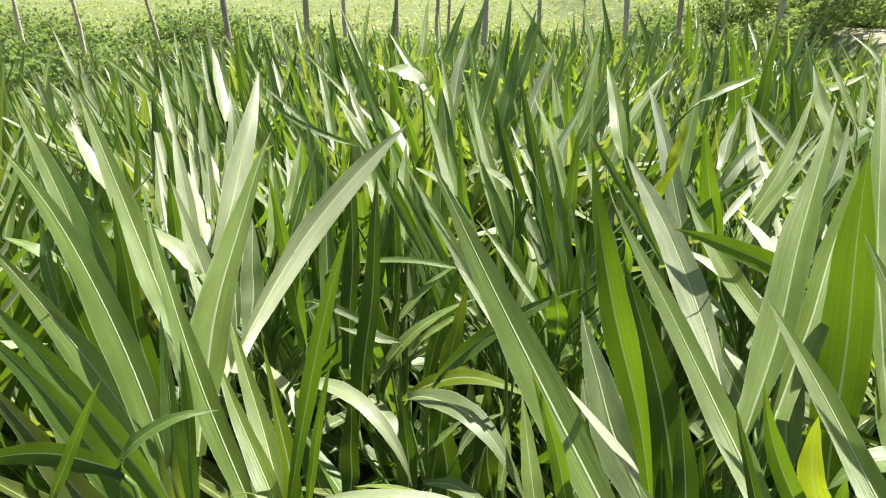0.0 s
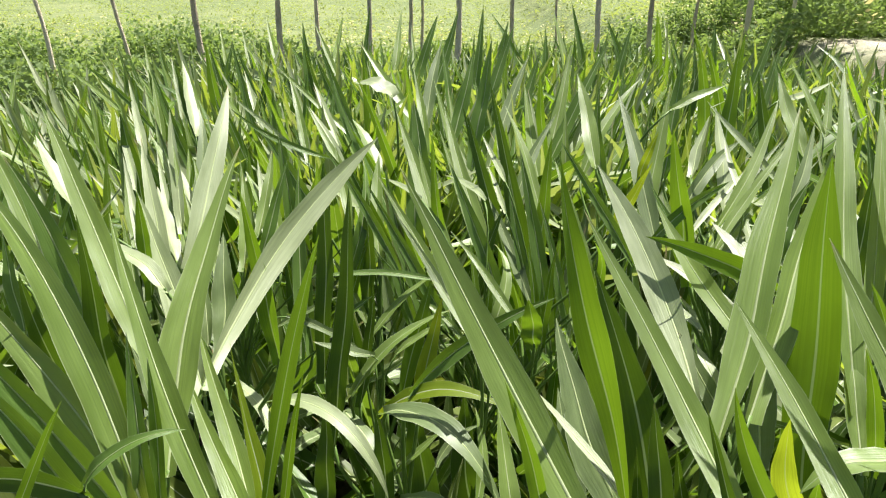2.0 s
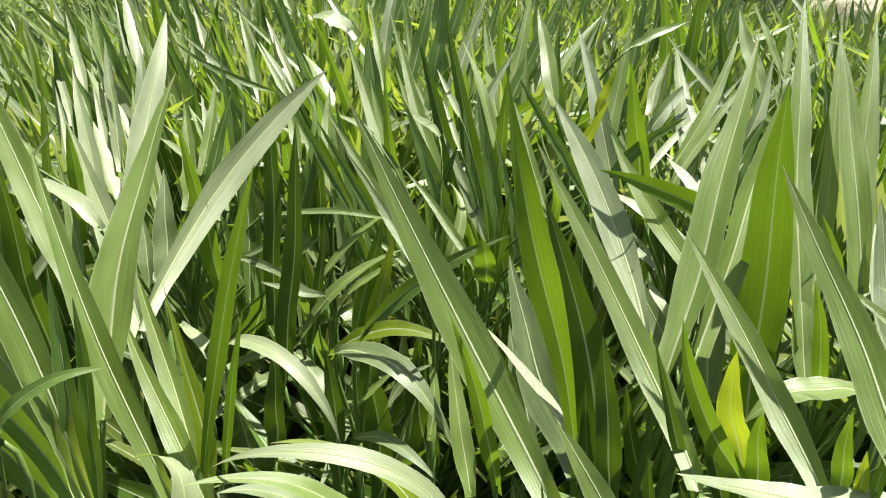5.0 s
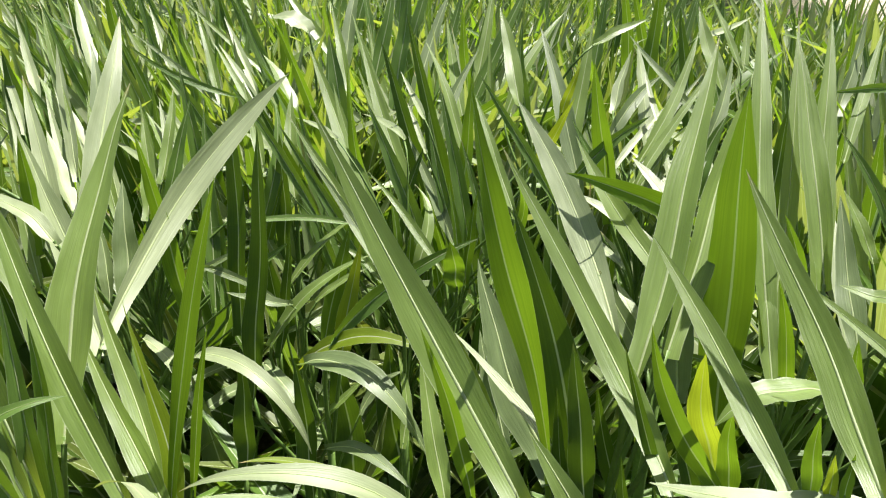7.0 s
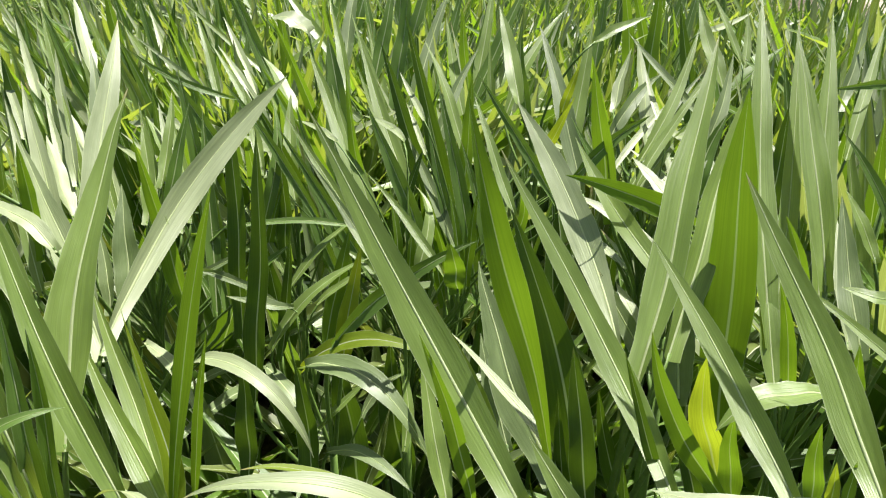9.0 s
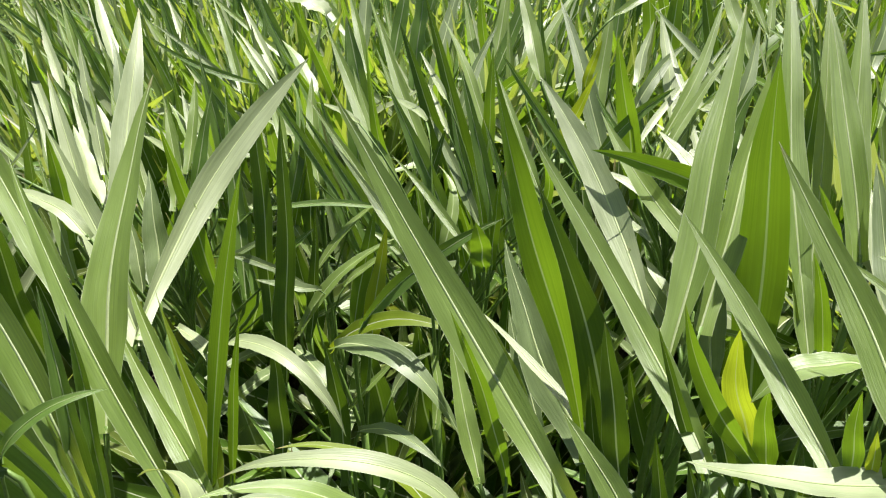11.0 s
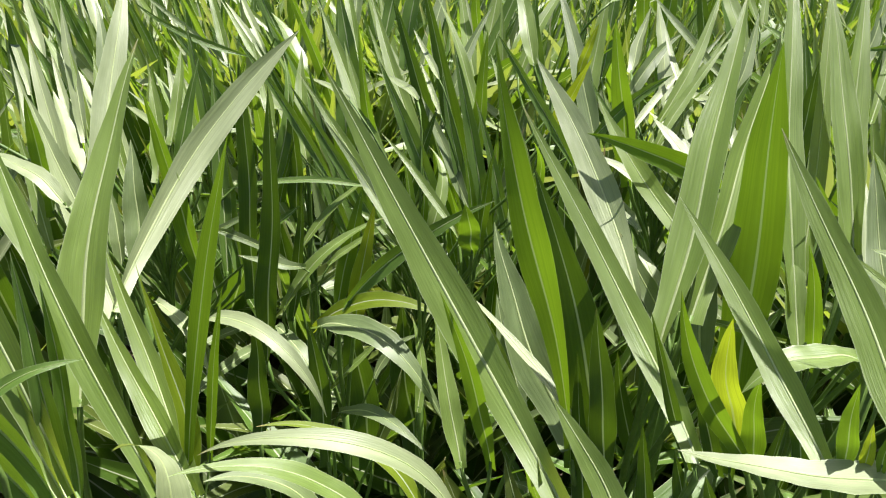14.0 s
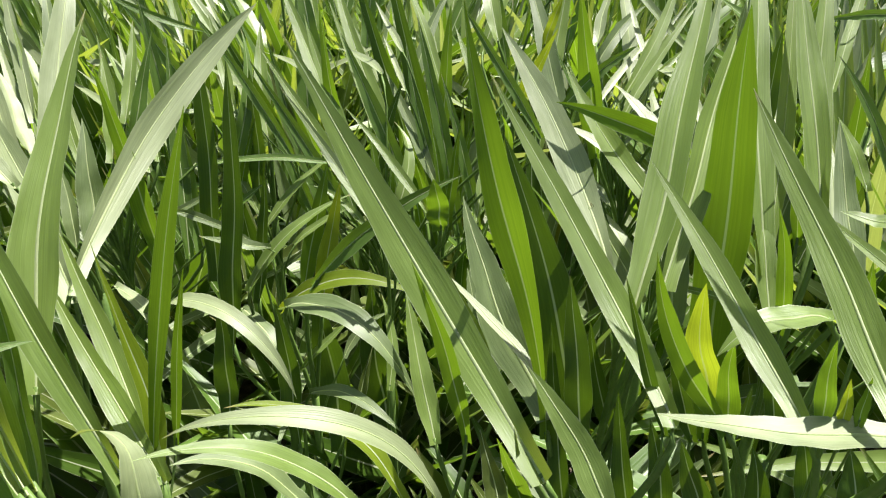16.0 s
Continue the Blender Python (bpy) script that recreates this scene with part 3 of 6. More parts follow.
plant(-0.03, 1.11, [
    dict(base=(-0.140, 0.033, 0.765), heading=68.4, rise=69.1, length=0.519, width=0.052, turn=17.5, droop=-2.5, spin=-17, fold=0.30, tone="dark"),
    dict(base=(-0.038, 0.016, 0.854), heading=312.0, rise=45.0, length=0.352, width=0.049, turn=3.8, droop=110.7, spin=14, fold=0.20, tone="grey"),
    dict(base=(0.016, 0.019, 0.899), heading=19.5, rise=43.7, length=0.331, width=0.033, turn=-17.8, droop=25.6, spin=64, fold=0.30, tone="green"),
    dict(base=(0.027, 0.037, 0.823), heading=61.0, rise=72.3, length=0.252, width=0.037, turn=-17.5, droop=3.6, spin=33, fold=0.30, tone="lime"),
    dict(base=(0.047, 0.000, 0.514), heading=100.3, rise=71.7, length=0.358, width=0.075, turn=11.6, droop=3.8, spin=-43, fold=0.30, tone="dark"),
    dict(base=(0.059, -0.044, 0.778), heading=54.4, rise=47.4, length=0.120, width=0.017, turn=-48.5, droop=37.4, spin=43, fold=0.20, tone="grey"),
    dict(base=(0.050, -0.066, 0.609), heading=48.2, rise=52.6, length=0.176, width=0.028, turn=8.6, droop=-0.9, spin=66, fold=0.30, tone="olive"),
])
plant(-0.56, 1.01, [
    dict(base=(0.021, 0.010, 1.047), heading=128.6, rise=38.1, length=0.543, width=0.042, turn=9.0, droop=-3.4, spin=-28, fold=0.30, tone="pale"),
    dict(base=(0.048, -0.030, 1.027), heading=112.4, rise=55.1, length=0.404, width=0.052, turn=48.8, droop=-2.6, spin=-46, fold=0.30, tone="green"),
    dict(base=(-0.079, 0.023, 1.083), heading=126.6, rise=60.7, length=0.177, width=0.028, turn=-9.6, droop=-1.8, spin=-37, fold=0.30, tone="green"),
])
plant(-0.32, 0.54, [
    dict(base=(0.019, -0.002, 1.048), heading=162.7, rise=46.4, length=0.273, width=0.037, turn=-15.6, droop=13.0, spin=-57, fold=0.30, tone="olive"),
    dict(base=(-0.037, -0.045, 1.159), heading=32.4, rise=63.9, length=0.140, width=0.011, turn=-33.0, droop=3.2, spin=85, fold=0.30, tone="young"),
    dict(base=(0.005, 0.015, 1.149), heading=180.9, rise=28.2, length=0.185, width=0.027, turn=-15.4, droop=63.3, spin=-79, fold=0.15, tone="dark"),
    dict(base=(-0.001, 0.017, 1.153), heading=357.6, rise=69.5, length=0.124, width=0.015, turn=34.1, droop=88.1, spin=38, fold=0.25, tone="green"),
])
plant(-0.72, 1.20, [
    dict(base=(-0.002, 0.003, 1.105), heading=164.1, rise=34.0, length=0.141, width=0.026, turn=14.3, droop=26.0, spin=-12, fold=0.20, tone="pale"),
])
plant(0.09, 0.60, [
    dict(base=(0.021, -0.023, 0.938), heading=187.9, rise=85.9, length=0.361, width=0.029, turn=-24.5, droop=123.2, spin=-14, fold=0.20, tone="white"),
    dict(base=(-0.006, 0.026, 0.891), heading=127.1, rise=61.5, length=0.262, width=0.025, turn=62.4, droop=61.9, spin=5, fold=0.20, tone="lime"),
    dict(base=(-0.060, -0.023, 0.951), heading=148.9, rise=48.3, length=0.249, width=0.028, turn=55.2, droop=44.5, spin=-6, fold=0.20, tone="pale"),
    dict(base=(-0.119, 0.005, 0.939), heading=146.7, rise=57.8, length=0.161, width=0.028, turn=60.2, droop=49.0, spin=1, fold=0.20, tone="grey"),
    dict(base=(0.066, 0.039, 0.972), heading=157.9, rise=82.4, length=0.233, width=0.022, turn=-18.3, droop=18.4, spin=-75, fold=0.30, tone="young"),
    dict(base=(0.107, -0.014, 0.857), heading=103.1, rise=51.5, length=0.132, width=0.029, turn=-1.2, droop=2.1, spin=-40, fold=0.30, tone="olive"),
])
plant(0.42, 0.44, [
    dict(base=(0.025, -0.066, 1.185), heading=161.5, rise=-9.9, length=0.198, width=0.035, turn=-21.1, droop=0.6, spin=1, fold=0.15, tone="white"),
    dict(base=(-0.031, -0.020, 1.143), heading=81.8, rise=12.3, length=0.330, width=0.029, turn=23.6, droop=-20.1, spin=-40, fold=0.30, tone="pale"),
    dict(base=(-0.020, -0.081, 1.206), heading=70.8, rise=13.4, length=0.347, width=0.033, turn=27.6, droop=-27.4, spin=-47, fold=0.22, tone="pale"),
    dict(base=(-0.032, -0.024, 1.159), heading=87.3, rise=69.5, length=0.080, width=0.016, turn=-7.0, droop=-17.3, spin=-45, fold=0.30, tone="young"),
    dict(base=(-0.023, -0.032, 1.167), heading=85.6, rise=77.4, length=0.045, width=0.010, turn=-0.2, droop=-2.2, spin=-41, fold=0.30, tone="lime"),
    dict(base=(-0.019, -0.041, 1.174), heading=65.1, rise=71.4, length=0.046, width=0.009, turn=-11.3, droop=-11.9, spin=-14, fold=0.30, tone="young"),
    dict(base=(0.036, 0.036, 1.187), heading=99.6, rise=84.4, length=0.082, width=0.016, turn=1.5, droop=5.2, spin=-41, fold=0.30, tone="young"),
    # dark blades added low down, their colour standing in for shade in the gaps
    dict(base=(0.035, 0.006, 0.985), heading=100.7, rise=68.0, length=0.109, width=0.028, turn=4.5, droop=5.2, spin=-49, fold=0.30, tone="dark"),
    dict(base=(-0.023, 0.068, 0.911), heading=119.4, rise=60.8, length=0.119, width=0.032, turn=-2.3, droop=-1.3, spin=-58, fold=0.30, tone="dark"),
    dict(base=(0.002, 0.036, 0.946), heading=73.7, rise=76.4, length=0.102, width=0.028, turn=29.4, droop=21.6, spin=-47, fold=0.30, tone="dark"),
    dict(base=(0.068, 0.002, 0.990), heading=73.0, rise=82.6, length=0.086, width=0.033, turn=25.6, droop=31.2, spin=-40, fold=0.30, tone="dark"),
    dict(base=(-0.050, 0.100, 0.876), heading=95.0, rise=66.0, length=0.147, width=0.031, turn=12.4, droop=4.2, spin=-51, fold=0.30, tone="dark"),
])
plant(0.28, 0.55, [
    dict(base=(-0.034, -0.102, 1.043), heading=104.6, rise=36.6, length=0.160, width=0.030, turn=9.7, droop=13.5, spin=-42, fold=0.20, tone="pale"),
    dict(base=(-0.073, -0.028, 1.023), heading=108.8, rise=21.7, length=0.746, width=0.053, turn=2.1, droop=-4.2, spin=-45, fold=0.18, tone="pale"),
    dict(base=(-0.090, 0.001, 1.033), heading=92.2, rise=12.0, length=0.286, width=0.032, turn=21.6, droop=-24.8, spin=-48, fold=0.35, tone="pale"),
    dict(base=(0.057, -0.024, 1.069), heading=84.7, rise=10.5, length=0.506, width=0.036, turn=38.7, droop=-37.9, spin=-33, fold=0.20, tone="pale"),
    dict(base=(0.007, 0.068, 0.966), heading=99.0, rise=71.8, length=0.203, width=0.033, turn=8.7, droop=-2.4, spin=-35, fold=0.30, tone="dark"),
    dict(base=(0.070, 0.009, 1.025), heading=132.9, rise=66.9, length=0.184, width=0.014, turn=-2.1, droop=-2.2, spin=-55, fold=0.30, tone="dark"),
    # two more added dark blades, shade by colour between the front leaves
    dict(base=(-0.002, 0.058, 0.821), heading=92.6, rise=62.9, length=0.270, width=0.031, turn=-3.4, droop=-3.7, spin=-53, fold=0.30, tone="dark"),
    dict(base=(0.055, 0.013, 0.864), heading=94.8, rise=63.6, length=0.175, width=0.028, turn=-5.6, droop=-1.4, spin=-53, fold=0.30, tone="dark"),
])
plant(0.11, 1.04, [
    dict(base=(-0.012, -0.002, 1.046), heading=117.3, rise=31.9, length=0.417, width=0.024, turn=5.4, droop=-1.7, spin=-31, fold=0.30, tone="pale"),
    dict(base=(0.005, -0.018, 1.022), heading=121.7, rise=35.7, length=0.346, width=0.018, turn=4.1, droop=1.7, spin=-34, fold=0.30, tone="grey"),
    dict(base=(0.002, 0.105, 0.497), heading=109.4, rise=69.4, length=0.344, width=0.075, turn=-22.1, droop=-2.9, spin=-39, fold=0.30, tone="dark"),
    dict(base=(-0.013, -0.089, 0.791), heading=64.2, rise=50.7, length=0.163, width=0.020, turn=48.1, droop=3.9, spin=20, fold=0.20, tone="pale"),
])
plant(0.35, 0.70, [
    dict(base=(-0.088, -0.038, 0.934), heading=88.9, rise=68.8, length=0.534, width=0.040, turn=135.6, droop=-9.1, spin=-72, fold=0.35, foot=0.30, peak=0.60, tone="young"),
    dict(base=(-0.031, -0.009, 0.895), heading=113.9, rise=71.2, length=0.408, width=0.056, turn=19.7, droop=7.4, spin=-51, fold=0.20, tone="dark"),
    dict(base=(-0.079, -0.028, 0.959), heading=99.5, rise=9.3, length=0.442, width=0.065, turn=-12.6, droop=-8.8, spin=-50, fold=0.15, tone="grey"),
    dict(base=(-0.085, -0.001, 0.990), heading=105.3, rise=9.6, length=0.254, width=0.016, turn=12.7, droop=0.7, spin=-3, fold=0.20, tone="white"),
    dict(base=(-0.004, -0.037, 1.079), heading=55.2, rise=39.3, length=0.598, width=0.055, turn=4.1, droop=4.7, spin=-27, fold=0.30, tone="pale"),
    dict(base=(0.062, 0.019, 1.099), heading=51.3, rise=39.6, length=0.489, width=0.046, turn=2.7, droop=6.2, spin=36, fold=0.30, tone="pale"),
    dict(base=(0.086, 0.016, 1.029), heading=72.4, rise=48.9, length=0.169, width=0.041, turn=-9.8, droop=7.7, spin=-7, fold=0.30, tone="grey"),
    dict(base=(0.069, 0.070, 1.045), heading=104.3, rise=33.7, length=0.161, width=0.029, turn=1.5, droop=-1.8, spin=-33, fold=0.20, tone="grey"),
    dict(base=(0.001, 0.069, 0.834), heading=111.0, rise=57.1, length=0.217, width=0.023, turn=-12.0, droop=-5.3, spin=-33, fold=0.30, tone="green"),
    dict(base=(0.031, 0.021, 0.857), heading=122.7, rise=62.6, length=0.174, width=0.026, turn=-14.7, droop=-11.6, spin=-51, fold=0.30, tone="dark"),
    dict(base=(0.092, -0.066, 0.927), heading=124.9, rise=62.2, length=0.128, width=0.023, turn=-6.3, droop=-8.8, spin=-53, fold=0.30, tone="dark"),
])
plant(0.40, 0.78, [
    dict(base=(-0.034, -0.030, 1.082), heading=78.3, rise=16.0, length=0.545, width=0.050, turn=30.9, droop=-17.4, spin=-36, fold=0.25, foot=0.30, peak=0.50, tone="white"),
    dict(base=(0.026, 0.035, 1.070), heading=91.7, rise=25.8, length=0.105, width=0.022, turn=6.1, droop=8.5, spin=-0, fold=0.20, tone="white"),
])
plant(0.20, 0.82, [
    dict(base=(0.041, -0.007, 0.894), heading=104.4, rise=43.3, length=0.180, width=0.031, turn=-11.0, droop=-1.1, spin=-20, fold=0.15, tone="grey"),
    dict(base=(-0.047, 0.008, 0.781), heading=97.9, rise=46.8, length=0.241, width=0.035, turn=-1.2, droop=-2.0, spin=-1, fold=0.20, tone="pale"),
])
plant(0.14, 1.34, [
    dict(base=(-0.089, 0.011, 1.034), heading=166.3, rise=9.7, length=0.302, width=0.017, turn=19.9, droop=19.3, spin=-37, fold=0.30, tone="green"),
    dict(base=(0.079, -0.204, 0.983), heading=116.8, rise=77.6, length=0.094, width=0.049, turn=2.8, droop=9.5, spin=-65, fold=0.30, tone="young"),
    dict(base=(0.052, -0.031, 0.943), heading=118.8, rise=56.3, length=0.386, width=0.036, turn=5.2, droop=3.8, spin=-43, fold=0.30, tone="green"),
    dict(base=(-0.028, 0.047, 0.936), heading=49.1, rise=69.3, length=0.252, width=0.029, turn=-16.1, droop=9.3, spin=39, fold=0.30, tone="dark"),
    dict(base=(0.009, -0.050, 0.929), heading=29.6, rise=64.2, length=0.236, width=0.028, turn=92.0, droop=43.8, spin=16, fold=0.30, tone="pale"),
    dict(base=(-0.053, -0.024, 0.903), heading=140.6, rise=51.2, length=0.404, width=0.027, turn=-0.7, droop=0.4, spin=-51, fold=0.30, tone="green"),
    dict(base=(0.104, -0.001, 0.978), heading=114.7, rise=49.5, length=0.278, width=0.027, turn=-2.1, droop=10.4, spin=-23, fold=0.30, tone="grey"),
    dict(base=(-0.043, 0.038, 0.973), heading=113.8, rise=47.3, length=0.397, width=0.030, turn=-7.3, droop=-1.8, spin=-10, fold=0.30, tone="pale"),
    dict(base=(-0.062, 0.113, 0.976), heading=124.0, rise=69.4, length=0.368, width=0.035, turn=-34.7, droop=4.4, spin=-58, fold=0.30, tone="young"),
    dict(base=(0.132, -0.017, 0.907), heading=126.5, rise=61.8, length=0.373, width=0.027, turn=-32.3, droop=5.4, spin=-35, fold=0.30, tone="green"),
    dict(base=(0.086, 0.022, 0.825), heading=114.8, rise=68.0, length=0.279, width=0.035, turn=-0.7, droop=0.7, spin=-66, fold=0.30, tone="young"),
    dict(base=(0.117, 0.018, 0.825), heading=123.6, rise=65.3, length=0.267, width=0.026, turn=-1.1, droop=-0.9, spin=-75, fold=0.30, tone="young"),
    dict(base=(0.014, 0.061, 0.887), heading=43.6, rise=71.0, length=0.161, width=0.021, turn=-0.9, droop=-0.4, spin=38, fold=0.30, tone="young"),
    dict(base=(0.189, -0.031, 0.894), heading=104.5, rise=61.6, length=0.327, width=0.025, turn=9.5, droop=4.2, spin=-33, fold=0.30, tone="green"),
    dict(base=(0.145, 0.033, 0.866), heading=56.2, rise=73.7, length=0.233, width=0.023, turn=-13.4, droop=9.9, spin=26, fold=0.30, tone="young"),
    dict(base=(-0.142, 0.022, 0.910), heading=121.9, rise=55.9, length=0.324, width=0.028, turn=4.4, droop=2.5, spin=-44, fold=0.30, tone="green"),
    dict(base=(-0.096, -0.006, 0.864), heading=120.9, rise=57.8, length=0.334, width=0.030, turn=10.8, droop=8.5, spin=-44, fold=0.30, tone="green"),
    dict(base=(-0.152, 0.095, 0.970), heading=113.1, rise=58.5, length=0.308, width=0.029, turn=-0.7, droop=0.1, spin=-37, fold=0.30, tone="green"),
    dict(base=(0.013, 0.126, 1.176), heading=100.8, rise=11.2, length=0.202, width=0.020, turn=28.3, droop=13.5, spin=-16, fold=0.20, tone="white"),
    dict(base=(-0.129, 0.145, 1.176), heading=106.2, rise=3.2, length=0.207, width=0.017, turn=25.4, droop=2.2, spin=-18, fold=0.20, tone="white"),
    dict(base=(-0.247, 0.121, 1.089), heading=102.7, rise=24.1, length=0.225, width=0.014, turn=11.4, droop=13.2, spin=-23, fold=0.20, tone="white"),
    dict(base=(-0.065, -0.009, 0.866), heading=137.4, rise=4.2, length=0.258, width=0.018, turn=-0.7, droop=20.1, spin=-26, fold=0.20, tone="grey"),
    dict(base=(-0.155, 0.003, 0.867), heading=147.8, rise=-49.4, length=0.280, width=0.016, turn=2.9, droop=-30.7, spin=-52, fold=0.20, tone="grey"),
    dict(base=(-0.016, -0.031, 0.902), heading=90.2, rise=78.3, length=0.229, width=0.025, turn=21.5, droop=7.0, spin=27, fold=0.30, tone="young"),
    dict(base=(-0.002, -0.036, 0.896), heading=38.6, rise=80.0, length=0.210, width=0.022, turn=76.1, droop=9.3, spin=53, fold=0.30, tone="young"),
    dict(base=(0.110, -0.093, 0.925), heading=113.1, rise=73.8, length=0.220, width=0.023, turn=3.7, droop=-0.1, spin=5, fold=0.30, tone="young"),
    dict(base=(0.111, -0.093, 0.925), heading=68.8, rise=79.9, length=0.208, width=0.024, turn=-25.3, droop=9.8, spin=57, fold=0.30, tone="young"),
    dict(base=(0.155, -0.140, 0.958), heading=70.0, rise=39.8, length=0.196, width=0.018, turn=-8.0, droop=-2.9, spin=-12, fold=0.30, tone="pale"),
    dict(base=(-0.061, -0.015, 0.922), heading=113.4, rise=59.1, length=0.215, width=0.020, turn=18.5, droop=10.2, spin=-17, fold=0.30, tone="green"),
    dict(base=(-0.040, -0.054, 0.911), heading=128.8, rise=46.3, length=0.160, width=0.016, turn=29.0, droop=32.3, spin=-32, fold=0.30, tone="pale"),
])
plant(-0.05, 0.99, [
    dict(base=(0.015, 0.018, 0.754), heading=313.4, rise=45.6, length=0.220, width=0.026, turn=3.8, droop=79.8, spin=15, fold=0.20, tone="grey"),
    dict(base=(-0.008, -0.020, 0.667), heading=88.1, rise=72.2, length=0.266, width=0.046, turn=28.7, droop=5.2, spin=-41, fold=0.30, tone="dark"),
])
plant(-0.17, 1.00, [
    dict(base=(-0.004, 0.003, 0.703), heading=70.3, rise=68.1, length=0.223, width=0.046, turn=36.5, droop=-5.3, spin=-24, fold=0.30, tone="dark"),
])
plant(0.25, 1.39, [
    dict(base=(0.041, -0.071, 0.865), heading=100.0, rise=61.7, length=0.475, width=0.037, turn=6.4, droop=2.3, spin=-29, fold=0.30, tone="green"),
    dict(base=(0.023, 0.014, 0.845), heading=104.5, rise=66.6, length=0.618, width=0.047, turn=24.4, droop=-3.6, spin=-48, fold=0.30, tone="dark"),
    dict(base=(-0.148, -0.015, 0.950), heading=111.6, rise=44.8, length=0.569, width=0.045, turn=-1.2, droop=5.0, spin=-17, fold=0.30, tone="pale"),
    dict(base=(-0.068, 0.200, 0.957), heading=107.1, rise=42.7, length=0.523, width=0.043, turn=-4.0, droop=0.1, spin=-15, fold=0.30, tone="pale"),
    dict(base=(-0.017, 0.192, 0.934), heading=125.1, rise=64.7, length=0.434, width=0.042, turn=3.0, droop=-3.1, spin=-55, fold=0.30, tone="dark"),
    dict(base=(0.176, 0.033, 1.103), heading=10.7, rise=60.0, length=0.185, width=0.034, turn=2.5, droop=-2.6, spin=-85, fold=0.30, tone="lime"),
    dict(base=(0.171, -0.161, 1.109), heading=128.9, rise=49.8, length=0.292, width=0.022, turn=3.2, droop=3.0, spin=-51, fold=0.30, tone="green"),
    dict(base=(-0.053, -0.225, 1.005), heading=118.5, rise=35.2, length=0.272, width=0.018, turn=9.3, droop=8.5, spin=-32, fold=0.30, tone="pale"),
    dict(base=(0.065, -0.200, 1.039), heading=44.5, rise=27.4, length=0.148, width=0.022, turn=-72.0, droop=-101.3, spin=58, fold=0.30, tone="young"),
    dict(base=(-0.229, 0.006, 0.939), heading=127.6, rise=51.2, length=0.332, width=0.036, turn=-20.2, droop=3.4, spin=-44, fold=0.30, tone="olive"),
    dict(base=(0.096, -0.151, 1.077), heading=101.7, rise=41.1, length=0.295, width=0.023, turn=-0.2, droop=0.4, spin=-18, fold=0.30, tone="pale"),
    dict(base=(0.205, -0.152, 1.159), heading=20.3, rise=41.1, length=0.189, width=0.026, turn=-15.6, droop=14.6, spin=63, fold=0.30, tone="green"),
    dict(base=(-0.266, 0.028, 0.963), heading=137.0, rise=60.0, length=0.385, width=0.025, turn=6.2, droop=4.8, spin=-65, fold=0.30, tone="dark"),
    dict(base=(-0.234, 0.044, 0.809), heading=128.5, rise=59.0, length=0.513, width=0.036, turn=6.7, droop=5.5, spin=-45, fold=0.30, tone="green"),
    dict(base=(-0.055, 0.057, 1.224), heading=94.2, rise=9.0, length=0.206, width=0.015, turn=13.2, droop=-21.0, spin=-24, fold=0.30, tone="white"),
    dict(base=(-0.056, 0.030, 1.159), heading=92.4, rise=12.5, length=0.201, width=0.013, turn=9.3, droop=-14.1, spin=-23, fold=0.30, tone="white"),
    dict(base=(0.061, 0.239, 0.917), heading=75.8, rise=71.5, length=0.369, width=0.049, turn=-8.7, droop=0.7, spin=-31, fold=0.30, tone="young"),
    dict(base=(0.251, 0.102, 1.210), heading=23.7, rise=74.0, length=0.116, width=0.021, turn=-8.7, droop=11.0, spin=50, fold=0.30, tone="lime"),
])
plant(0.12, 1.83, [
    dict(base=(0.126, -0.007, 0.996), heading=61.8, rise=47.6, length=0.422, width=0.036, turn=-12.6, droop=13.9, spin=42, fold=0.30, tone="grey"),
    dict(base=(-0.088, 0.019, 1.011), heading=101.4, rise=60.9, length=0.365, width=0.055, turn=0.3, droop=2.5, spin=-31, fold=0.30, tone="green"),
    dict(base=(-0.218, -0.172, 0.994), heading=125.1, rise=49.2, length=0.471, width=0.028, turn=3.9, droop=8.9, spin=-20, fold=0.30, tone="pale"),
    dict(base=(-0.114, 0.131, 0.727), heading=128.2, rise=58.3, length=0.605, width=0.042, turn=4.4, droop=3.3, spin=-26, fold=0.30, tone="green"),
    dict(base=(-0.126, 0.136, 0.789), heading=88.6, rise=65.0, length=0.562, width=0.057, turn=5.4, droop=0.8, spin=-14, fold=0.30, tone="green"),
    dict(base=(-0.084, 0.006, 0.784), heading=134.0, rise=65.1, length=0.552, width=0.039, turn=16.1, droop=14.1, spin=-78, fold=0.30, tone="young"),
    dict(base=(0.182, -0.008, 0.748), heading=126.6, rise=62.9, length=0.618, width=0.052, turn=-1.4, droop=-0.8, spin=-58, fold=0.30, tone="dark"),
    dict(base=(0.216, -0.081, 1.024), heading=99.0, rise=53.3, length=0.384, width=0.031, turn=16.6, droop=11.3, spin=-4, fold=0.30, tone="pale"),
    dict(base=(0.081, -0.042, 0.847), heading=111.6, rise=47.5, length=0.507, width=0.031, turn=1.0, droop=0.2, spin=-10, fold=0.30, tone="pale"),
])
